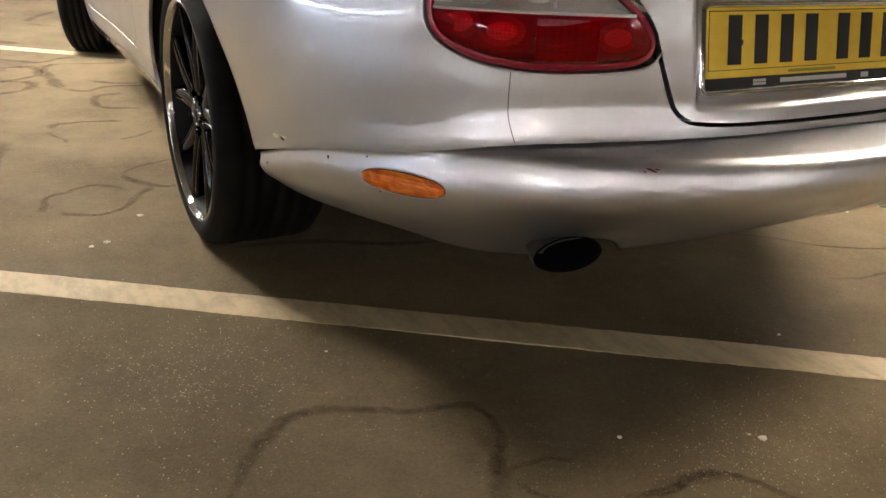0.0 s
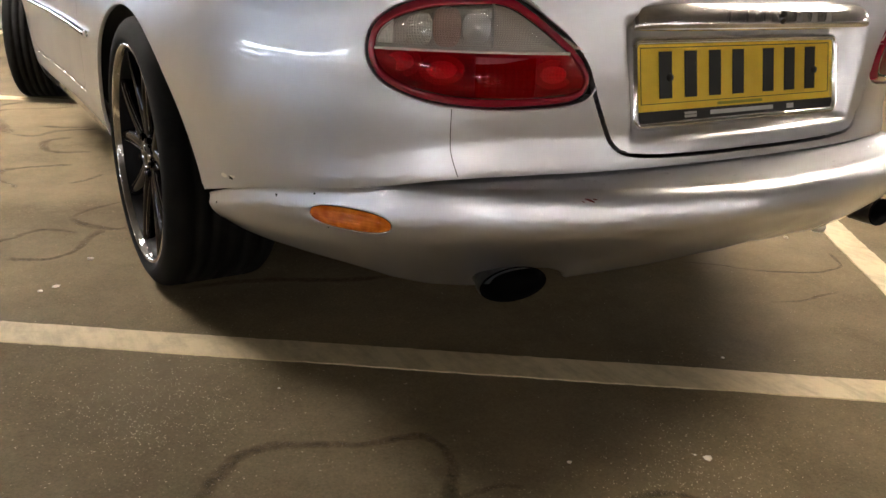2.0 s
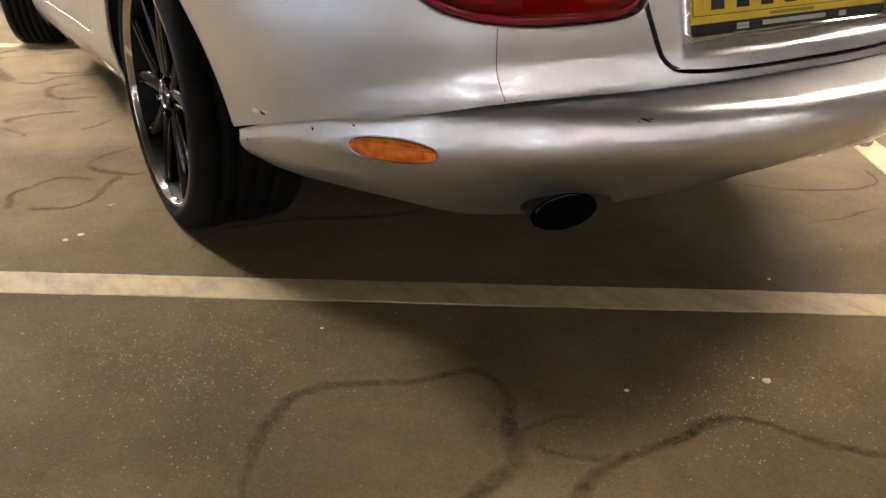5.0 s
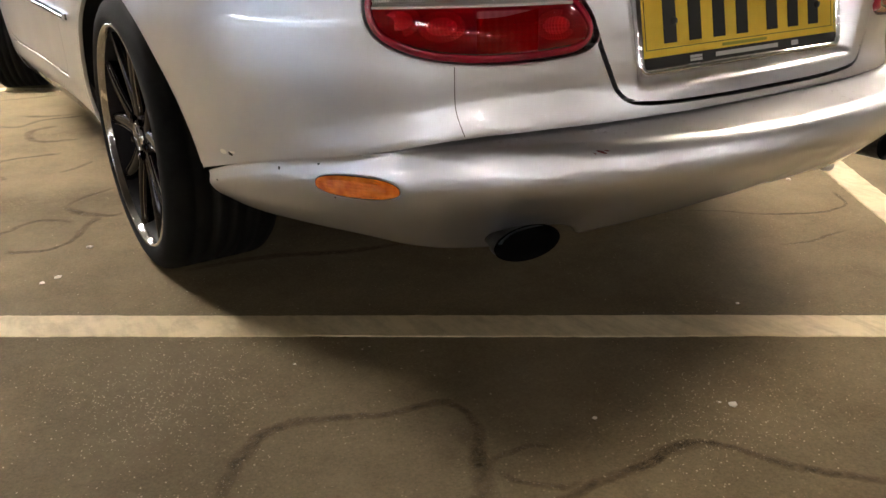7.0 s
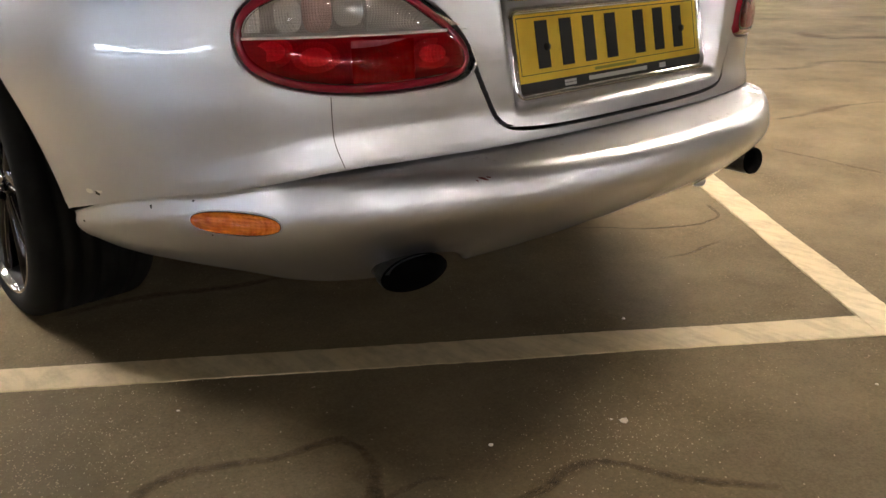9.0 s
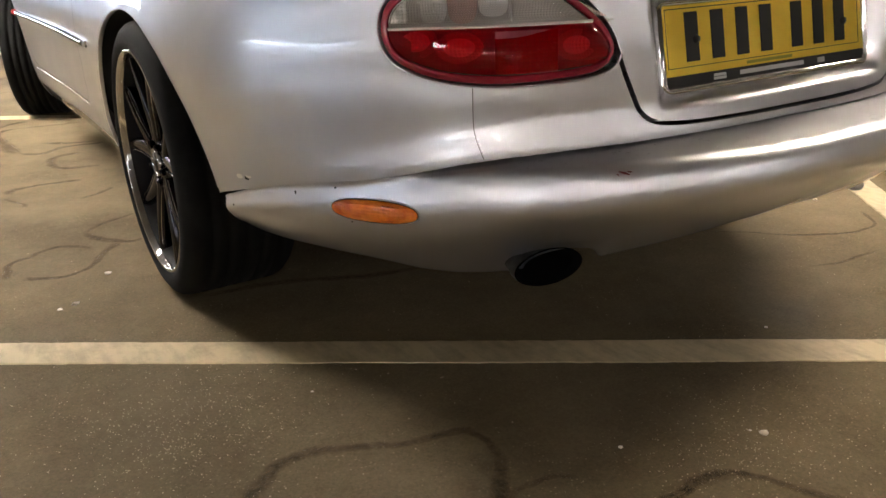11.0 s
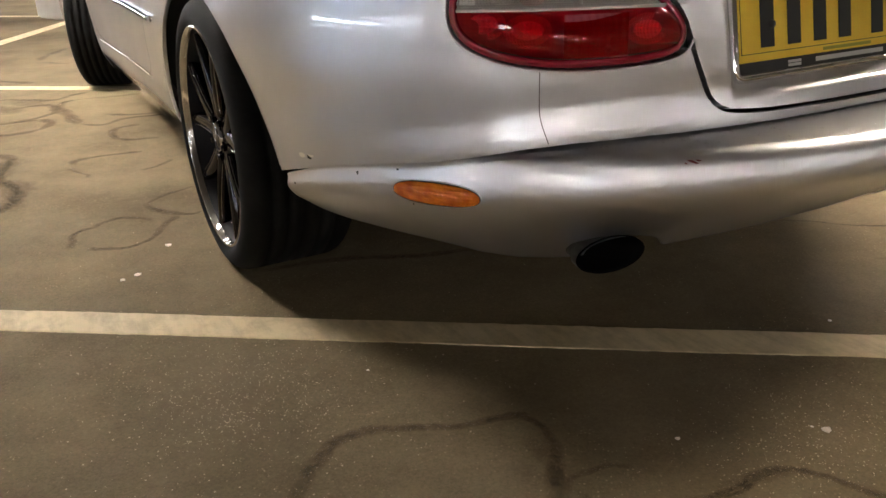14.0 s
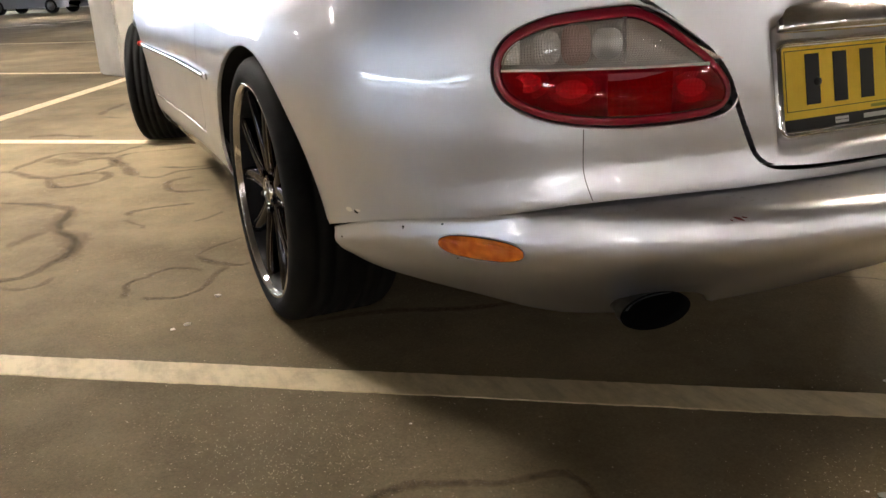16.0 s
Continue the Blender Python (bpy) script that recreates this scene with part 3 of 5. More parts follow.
def shell():
    """The painted body: one skin with openings for wheels, lamps and boot lid, with turned-in edges."""
    total = BODY["a"][-1]
    fine = np.arange(0, 2.0, 0.0075)
    rest = np.arange(2.0, total, 0.02)
    half = np.r_[fine, rest, total]
    aa = np.r_[-half[::-1], half[1:]]
    low, high = np.linspace(0, 1, 36), np.r_[np.arange(0.478, 0.90, 0.0075), np.linspace(0.90, 0.93, 6)]
    rows = len(low) + len(high)
    ga, gz = np.empty((len(aa), rows)), np.empty((len(aa), rows))
    for i, a in enumerate(aa):
        h = hem(a)
        ga[i] = a
        gz[i] = np.r_[h + (0.4705 - h) * low, high]
    pts = np.stack([ga.ravel(), gz.ravel()], 1)
    gone = np.zeros(len(pts), bool)
    snapped, arched = {}, set()
    holes = [LAMP, LAMP * (-1, 1), SHUT]
    for s in (1, -1):
        for yc in (S_R, S_F):
            holes.append((arch(0.0) + (yc, 0)) * (s, 1))
    for n, hole in enumerate(holes):
        line_pts = dense(hole, 0.002)
        sel = np.where(inside(hole, pts))[0]
        gone[sel] = True
        for k in sel:
            d = ((line_pts - pts[k]) ** 2).sum(1)
            j = d.argmin()
            if d[j] < 0.03 ** 2:
                snapped[k] = line_pts[j]
                if n > 2:
                    arched.add(k)
    faces = []
    for i in range(len(aa) - 1):
        for j in range(rows - 1):
            q = (i * rows + j, (i + 1) * rows + j, (i + 1) * rows + j + 1, i * rows + j + 1)
            if not all(gone[k] for k in q):
                faces.append(q)
    for k, p in snapped.items():
        pts[k] = p
    verts = [skin(a, z) for a, z in pts]
    # crowned deck over the top
    top0 = [i * rows + rows - 1 for i in range(len(aa))]
    prev = top0
    for k in (0.25, 0.5, 0.75, 1.0):
        now = []
        for i in top0:
            v = verts[i]
            y = v.y + (min(max(v.y, 1.0), 3.9) - v.y) * k
            now.append(len(verts))
            verts.append(Vector((v.x * (1 - k), y, 0.93 + 0.03 * math.sin(k * math.pi / 2))))
        for i in range(len(aa) - 1):
            faces.append((prev[i], prev[i + 1], now[i + 1], now[i]))
        prev = now
    # turned-in edges round every opening and along the hem
    seen = {}
    for f in faces:
        for p, q in zip(f, f[1:] + f[:1]):
            key = (min(p, q), max(p, q))
            seen[key] = seen.get(key, 0) + 1
    rim = [e for e, c in seen.items() if c == 1 and e[0] < len(pts) and e[1] < len(pts) and not (e[0] in arched and e[1] in arched)]
    made = {}
    for p, q in rim:
        for k in (p, q):
            if k not in made:
                w = skin_way(*pts[k])
                made[k] = len(verts)
                verts.append(verts[k].copy())
                verts.append(verts[k] - w * 0.003)
                verts.append(verts[k] - w * 0.022)
        a, b = made[p], made[q]
        faces.append((a, b, b + 1, a + 1))
        faces.append((a + 1, b + 1, b + 2, a + 2))
    used = sorted({k for f in faces for k in f})
    index = {k: n for n, k in enumerate(used)}
    return [verts[k] for k in used], [tuple(index[k] for k in f) for f in faces]


_v, _f = shell()
raw("body", _v, _f, PAINT, car, "silver metallic painted body shell")


def arch_lip(s, middle):
    """The rolled edge of a wheel arch."""
    verts, faces = [], []
    ring = [p for p in (arch(0.0) + (middle, 0)) if p[1] > hem(p[0]) + 0.004]
    ring.sort(key=lambda p: math.atan2(p[1] - 0.15, p[0] - middle))
    for a, z in ring:
        w = Vector((*plan(BODY, s * a)[2:], 0))
        p = skin(s * a, z)
        inward = (skin(s * middle, 0.295) - p).normalized() * 0.004
        verts += [p + w * 0.0005, p + w * 0.001 + inward * 0.5, p - w * 0.003 + inward, p - w * 0.009 + inward]
    for i in range(len(ring) - 1):
        for k in range(3):
            a = 4 * i + k
            faces.append((a, a + 1, a + 5, a + 4))
    raw("arch_lip", verts, faces, PAINT, car)


for s in (1, -1):
    for middle in (S_R, S_F):
        arch_lip(s, middle)


def patch(poly, height, rings=14, where=skin):
    """A skin over a closed line: rings from its middle outwards; height(r, a, z) is how proud each place stands."""
    c = poly.mean(0)
    verts, faces = [where(c[0], c[1], height(0.0, *c))], []
    n = len(poly)
    for k in range(1, rings + 1):
        r = 1 - (1 - k / rings) ** 1.6
        for p in poly:
            q = c + (p - c) * r
            verts.append(where(q[0], q[1], height(r, q[0], q[1])))
    for i in range(n):
        faces.append((0, 1 + i, 1 + (i + 1) % n))
    for k in range(rings - 1):
        for i in range(n):
            a, b = 1 + k * n + i, 1 + k * n + (i + 1) % n
            faces.append((a, a + n, b + n, b))
    return verts, faces


def shrink(poly, by):
    """A closed line moved inwards by a distance."""
    t = np.roll(poly, -1, 0) - np.roll(poly, 1, 0)
    t /= np.hypot(*t.T)[:, None]
    area = (poly[:, 0] * np.roll(poly[:, 1], -1) - np.roll(poly[:, 0], -1) * poly[:, 1]).sum()
    n = np.stack([-t[:, 1], t[:, 0]], 1) * (1 if area > 0 else -1)
    return poly + n * by


def clip_z(poly, z, above=True):
    out = []
    for p, q in zip(poly, np.roll(poly, -1, 0)):
        ip, iq = (p[1] > z) == above, (q[1] > z) == above
        if ip:
            out.append(p)
        if ip != iq:
            out.append(p + (q - p) * (z - p[1]) / (q[1] - p[1]))
    return np.array(out)


# boot lid, with the number plate's recess
def recess(a, z):
    b = abs(a)
    wide = float(np.interp(z, [0.50, 0.545, 0.592, 0.645, 0.70], [0.290, 0.296, 0.305, 0.315, 0.322]))
    t = min(1.0, max(0.0, (b - 0.268) / (wide - 0.268)))
    side = 1 - t ** 1.3
    tall = smooth_between(z, 0.509, 0.526) * (1 - smooth_between(z, 0.690, 0.714))
    deep = 0.1835 + 0.19 * (z - 0.549) - skin(min(b, 0.27), z).y
    return max(0.0, deep) * side * tall


def lid():
    poly = dense(shrink(SHUT, 0.0075), 0.006)
    a0, a1 = poly[:, 0].min(), poly[:, 0].max()
    aa = np.arange(a0, a1 + 0.006, 0.006)
    zz = np.arange(poly[:, 1].min(), poly[:, 1].max() + 0.006, 0.006)
    ga, gz = np.meshgrid(aa, zz, indexing="ij")
    pts = np.stack([ga.ravel(), gz.ravel()], 1)
    inn = inside(poly, pts)
    rows = len(zz)
    faces = []
    for i in range(len(aa) - 1):
        for j in range(rows - 1):
            q = (i * rows + j, (i + 1) * rows + j, (i + 1) * rows + j + 1, i * rows + j + 1)
            if any(inn[k] for k in q):
                faces.append(q)
    used = sorted({k for f in faces for k in f})
    for k in used:
        if not inn[k]:
            pts[k] = poly[((poly - pts[k]) ** 2).sum(1).argmin()]
    index = {k: n for n, k in enumerate(used)}
    faces = [tuple(index[k] for k in f) for f in faces]
    verts = [skin(pts[k][0], pts[k][1], 0.002 - recess(*pts[k])) for k in used]
    seen = {}
    for f in faces:
        for p, q in zip(f, f[1:] + f[:1]):
            key = (min(p, q), max(p, q))
            seen[key] = seen.get(key, 0) + 1
    made = {}
    for (p, q), c in seen.items():
        if c == 1:
            for k in (p, q):
                if k not in made:
                    w = skin_way(*pts[used[k]])
                    made[k] = len(verts)
                    verts.append(verts[k].copy())
                    verts.append(verts[k] - w * 0.02)
            faces.append((made[p], made[q], made[q] + 1, made[p] + 1))
    return verts, faces


boot = raw("boot_lid", *lid(), PAINT, car, "silver boot lid with a recess for the number plate")
# black sheet added behind the lid, in place of the shade in its gaps
raw("gap_backing", *patch(dense(shrink(SHUT, -0.012), 0.02), lambda r, a, z: -0.075 + 0.055 * smooth_between(abs(a), 0.32, 0.36), 40), SEAL, boot)


# tail lamps: a red rim, a lens over and under a bright strip, and reflectors set behind it
def bowl(a, z, ra, rz, depth, back, s, power=0.7):
    """A hollow reflector behind the lens, with its rim at back metres below the skin."""
    verts, faces, n, m = [], [], 32, 8
    for k in range(m + 1):
        r = k / m
        for i in range(n):
            g = 2 * math.pi * i / n
            c, t = math.cos(g), math.sin(g)
            verts.append(skin(s * (a + ra * r * math.copysign(abs(c) ** power, c)), z + rz * r * math.copysign(abs(t) ** power, t), -back - depth * (1 - r * r)))
    for k in range(m):
        for i in range(n):
            p, q = k * n + i, k * n + (i + 1) % n
            faces.append((p, p + n, q + n, q))
    return verts, faces


def tail_lamp(s):
    k = (s, 1)
    outer = dense(shrink((LAMP - (0.745, 0)) * (0.978, 1) + (0.745, 0), 0.0038), 0.005)
    rings = ((0.0, -0.004), (0.003, 0.003), (0.008, 0.0075), (0.0105, 0.0085), (0.0135, 0.0085), (0.0145, 0.006), (0.015, -0.030))
    verts, faces, n = [], [], len(outer)
    for by, out in rings:
        for p in shrink(outer, by):
            verts.append(skin(s * p[0], p[1], out))
    for r in range(len(rings) - 1):
        for i in range(n):
            a, b = r * n + i, r * n + (i + 1) % n
            faces.append((a, b, b + n, a + n))
    lamp = raw("tail_lamp", verts, faces, REDRIM, car, "deep red tail lamp with a clear upper lens")
    raw("lamp_seal", *patch(dense(shrink(LAMP, -0.006), 0.01) * k, lambda r, a, z: -0.048, 6), SEAL, lamp)
    ring = dense(LAMP, 0.006)
    tube([skin(s * p[0], p[1], -0.0012) for p in list(ring) + [ring[0], ring[1]]], 0.0022, "aperture_edge", PAINT, car, "", 8)
    edge = shrink(outer, 0.0162)
    zd = 0.6545
    raw("clear_lens", *patch(clip_z(edge, zd) * k, lambda r, a, z: 0.009 + 0.002 * (1 - r ** 6), 10), CLEARLENS, lamp, "clear upper lens")
    raw("red_lens", *patch(clip_z(edge, zd, False) * k, lambda r, a, z: 0.009 + 0.002 * (1 - r ** 6), 10), REDLENS, lamp, "red lower lens")
    raw("housing", *patch(clip_z(edge, zd) * k, lambda r, a, z: -0.020 + 0.026 * r ** 8, 14), DULLREFLECTOR, lamp)
    raw("housing", *patch(clip_z(edge, zd, False) * k, lambda r, a, z: -0.020 + 0.026 * r ** 8, 14), GREYBOWL, lamp)
    for a, z, ra, rz, mat in ((0.684, 0.634, 0.026, 0.018, WHITEBOWL), (0.618, 0.624, 0.028, 0.017, WHITEBOWL), (0.438, 0.620, 0.026, 0.017, WHITEBOWL), (0.612, 0.688, 0.022, 0.030, PINKLENS), (0.566, 0.688, 0.022, 0.022, PALESPOT), (0.655, 0.684, 0.020, 0.024, REFLECTOR)):
        if mat is WHITEBOWL:
            # nested pans in two tones imitate a soft hot spot behind the red lens
            raw("reflector", *bowl(a, z, ra * 1.3, rz * 1.35, 0.008, 0.009, s, 1.0), DULLREFLECTOR, lamp)
            raw("reflector", *bowl(a, z, ra * 0.85, rz * 0.8, 0.005, 0.008, s, 1.0), mat, lamp)
        else:
            raw("reflector", *bowl(a, z, ra, rz, 0.013, 0.007, s), mat, lamp)
    wedge = dense(np.array([(0.694, 0.662), (0.722, 0.662), (0.716, 0.684), (0.694, 0.704)]), 0.006)
    raw("side_prism", *patch(wedge * k, lambda r, a, z: 0.003, 6), WHITEBOWL, lamp)
    raw("side_prism", *patch(dense(np.array([(0.394, 0.660), (0.424, 0.660), (0.442, 0.684), (0.420, 0.674)]), 0.006) * k, lambda r, a, z: 0.003, 6), PINKLENS, lamp)
    wall = [skin(s * 0.541, 0.660 + 0.066 * i / 6, o) for i in range(7) for o in (0.0075, -0.02)]
    raw("chamber_wall", wall, [(2 * i, 2 * i + 1, 2 * i + 3, 2 * i + 2) for i in range(6)], REFLECTOR, lamp)
    reflex = dense(np.array([(0.472, 0.584), (0.566, 0.584), (0.566, 0.646), (0.472, 0.646)]), 0.006)
    raw("reflex_panel", *patch(reflex * k, lambda r, a, z: 0.004, 8), REDDARK, lamp, "square ribbed red reflex panel")
    wall = [skin(s * (0.385 + 0.335 * i / 20), zd, o) for i in range(21) for o in (0.008, -0.02)]
    raw("lens_divide", wall, [(2 * i, 2 * i + 1, 2 * i + 3, 2 * i + 2) for i in range(20)], DULLREFLECTOR, lamp)
    ends = [p for p in edge if abs(p[1] - zd) < 0.004]
    a0, a1 = min(p[0] for p in ends), max(p[0] for p in ends)
    tube([skin(s * (a0 + (a1 - a0) * i / 24), zd, 0.0095) for i in range(25)], 0.0025, "divider", DIVIDER, lamp, "thin bright strip", 8)
    return lamp


tail_lamp(1)
tail_lamp(-1)


# bumper
def gap_to_body(a):
    """How far inside the bumper's plan the body's skin lies."""
    lo, hi = 0.0, 0.2
    for _ in range(14):
        mid = (lo + hi) / 2
        x, y, nx, ny = plan(BUMPER, a, mid)
        i = np.interp(y, BODY["y"][:1200], np.abs(BODY["x"][:1200]), left=-1)
        if abs(x) > i:
            lo = mid
        else:
            hi = mid
    return lo


def bumper_top(a):
    return float(np.interp(abs(a), [0, 0.3, 0.5, 0.6, 0.68, 0.76, 0.85, 0.95, 1.05, 1.12, 1.19], [0.462, 0.462, 0.4595, 0.455, 0.448, 0.437, 0.4245, 0.4115, 0.392, 0.373, 0.350]))


def bumper_low(a):
    return float(np.interp(abs(a), [0, 0.15, 0.30, 0.45, 0.62, 0.72, 0.80, 0.90, 1.03, 1.12, 1.165, 1.188], [0.299, 0.294, 0.281, 0.265, 0.250, 0.245, 0.246, 0.257, 0.269, 0.274, 0.275, 0.279]))


def cutout(a):
    """The upward scallop in the lower edge, over an exhaust tip."""
    return math.sqrt(max(0.0, 1 - ((abs(a) - 0.515) / 0.076) ** 2))


_a = np.linspace(0, 1.19, 240)
_top, _low, _gap = (np.array([f(v) for v in _a]) for f in (bumper_top, bumper_low, gap_to_body))
for _w in range(80):
    for _arr in (_gap,) if _w > 24 else (_top, _gap) if _w > 5 else (_top, _low, _gap):
        _arr[1:-1] = 0.25 * _arr[:-2] + 0.5 * _arr[1:-1] + 0.25 * _arr[2:]


def bumper_profile(a):
    """(inset, height) down the bumper at a place along it."""
    b = abs(a)
    zt, zl, g = (float(np.interp(b, _a, v)) for v in (_top, _low, _gap))
    h = zt - zl
    k = 1.0 - 0.45 * smooth_between(b, 0.8, 1.15)
    cut = cutout(a)
    up = 0.030 * cut
    soft = smooth_between(b, 0.72, 1.0)
    tuck = 1.28 - 0.28 * smooth_between(b, 0.35, 0.75)
    return rounded([(g + 0.02, zt + 0.002), (g * 0.75, zt), (g * (0.40 - 0.1 * soft) + 0.005 - 0.003 * soft, zt - 0.003), (0.011 * k * (1 - soft) + 0.0016 * soft, zt - 0.008 * k - 0.005 * soft), (-0.0012, zt - 0.28 * h), (0.003, zt - 0.43 * h),
                    (0.028 * k * tuck, zt - 0.64 * h), (0.064 * k * tuck, zl + 0.15 * h + 0.5 * up), (0.098 * k * tuck - 0.008 * cut, zl - 0.02 * h + up), (0.130 * k * tuck - 0.008 * cut, zl - 0.008 + up), (0.20 * k * tuck, zl + 0.008 + up)], 3)


def bumper_mesh():
    aa = np.linspace(-1.188, 1.188, 420)
    verts, faces = [], []
    for a in aa:
        prof = bumper_profile(a)
        for d, z in prof:
            x, y, _, _ = plan(BUMPER, a, d)
            verts.append((x, y, z))
    n = len(prof)
    for i in range(len(aa) - 1):
        for j in range(n - 1):
            p = i * n + j
            faces.append((p, p + 1, p + 1 + n, p + n))
    faces += [tuple(range(n)), tuple(reversed(range(len(verts) - n, len(verts))))]
    return verts, faces


bumper = raw("rear_bumper", *bumper_mesh(), PAINT, car, "silver wrap-round rear bumper with small scuffs")


def bumper_skin(a, z, out=0.0):
    """A place on the bumper's outer face."""
    prof = bumper_profile(a)
    lower = prof[np.argmin(prof[:, 0]):]
    upper = prof[:np.argmin(prof[:, 0]) + 1]
    side = upper if z > lower[0, 1] else lower
    order = np.argsort(side[:, 1])
    d = float(np.interp(z, side[order, 1], side[order, 0]))
    x, y, _, _ = plan(BUMPER, a, d - out)
    return Vector((x, y, z))


def side_marker(s):
    th = np.linspace(0, 2 * np.pi, 72, endpoint=False)

    def oval(k):
        c, t = np.cos(th), np.sin(th)
        p = np.stack([0.8295 + 0.0775 * k * np.sign(c) * np.abs(c) ** 0.84, 0.3745 + (0.0182 - 0.0775 * (1 - k)) * np.sign(t) * np.abs(t) ** 0.84], 1)
        return p * (s, 1)

    lip = list(oval(1.03))
    m = raw("side_marker", *patch(oval(1.0), lambda r, a, z: 0.0030 * (1 - r ** 10) + 0.0010 * (1 - smooth_between(r, 0.72, 0.80)) + 0.0012, 20, bumper_skin), AMBER, bumper, "orange oval side marker lens")
    raw("marker_seal", *patch(oval(1.022), lambda r, a, z: 0.0008 * (1 - r ** 8), 8, bumper_skin), SEAL, m)
    # a silver bead added round the lens for the bright line at its edge
    tube([bumper_skin(p[0], p[1], 0.0004) for p in lip + lip[:2]], 0.0011, "outline_bead", PAINT, m, "", 6)


for s in (1, -1):
    side_marker(s)


# exhaust tips, one each side under the bumper
def exhaust(middle, end, high, splay=0.0):
    """An oval tip: the middle of its mouth across the car, where it ends and how high it is."""
    n, verts, faces = 40, [], []
    rings = ((0.35, 0.030, 0.024), (0.11, 0.032, 0.024), (0.05, 0.048, 0.0262), (0.023, 0.063, 0.0262), (0.003, 0.0675, 0.0268))

    def ring(back, rx, rz):
        slant = lambda g: 0.008 * math.sin(g) if back < 0.06 else 0.0
        c, t = math.cos(splay), math.sin(splay)
        flat = [(rx * math.cos(2 * math.pi * i / n), back + slant(2 * math.pi * i / n), rz * math.sin(2 * math.pi * i / n)) for i in range(n)]
        return [(middle + x * c - y * t, end + x * t + y * c, high + z) for x, y, z in flat]

    for r in rings:
        verts += ring(*r)
    for k in range(len(rings) - 1):
        for i in range(n):
            a, b = k * n + i, k * n + (i + 1) % n
            faces.append((a, b, b + n, a + n))
    e = raw("exhaust_tip", verts, faces, STEEL, car, "sooty oval steel exhaust tip")
    v = ring(0.003, 0.0675, 0.0268) + ring(-0.001, 0.0665, 0.0258) + ring(0.019, 0.059, 0.0245) + ring(0.10, 0.027, 0.021)
    f = [(k * n + i, k * n + (i + 1) % n, (k + 1) * n + (i + 1) % n, (k + 1) * n + i) for k in range(3) for i in range(n)]
    raw("bore", v, f + [tuple(range(3 * n, 4 * n))], BOREBLACK, e)


exhaust(-0.483, 0.188, 0.277)
exhaust(0.488, 0.150, 0.291, radians(14))

# tow eye under the bumper
tube([(0.34 + 0.024 * math.cos(g), 0.215 + 0.026 * math.sin(g), 0.272 + 0.012 * math.sin(g)) for g in np.linspace(0, 2 * math.pi, 20)], 0.0075, "tow_eye", ZINC, car, "bare steel towing eye")
tube([(0.34, 0.24, 0.282), (0.34, 0.34, 0.30), (0.34, 0.5, 0.30)], 0.01, "tow_bracket", ZINC, car)

# floor pan and silencers close the car below
block("floor_pan", (1.56, 1.75, 0.10), (0, 2.45, 0.21), SHADOWBLACK, car, bevel=0.02)
block("front_pan", (1.10, 1.15, 0.10), (0, 3.95, 0.22), SHADOWBLACK, car, bevel=0.02)
block("rear_pan", (1.16, 1.06, 0.10), (0, 1.02, 0.26), SHADOWBLACK, car, bevel=0.02)
for s in (1, -1):
    v, f = lathe([(0.0, -0.24), (0.09, -0.24), (0.105, -0.2), (0.105, 0.2), (0.09, 0.24), (0, 0.24)], 24, (s * 0.36, 0.62, 0.35))
    raw("silencer", v, f, STEEL, car)
block("rear_valance", (1.0, 0.04, 0.12), (0, 0.34, 0.40), SHADOWBLACK, car, bevel=0.01)


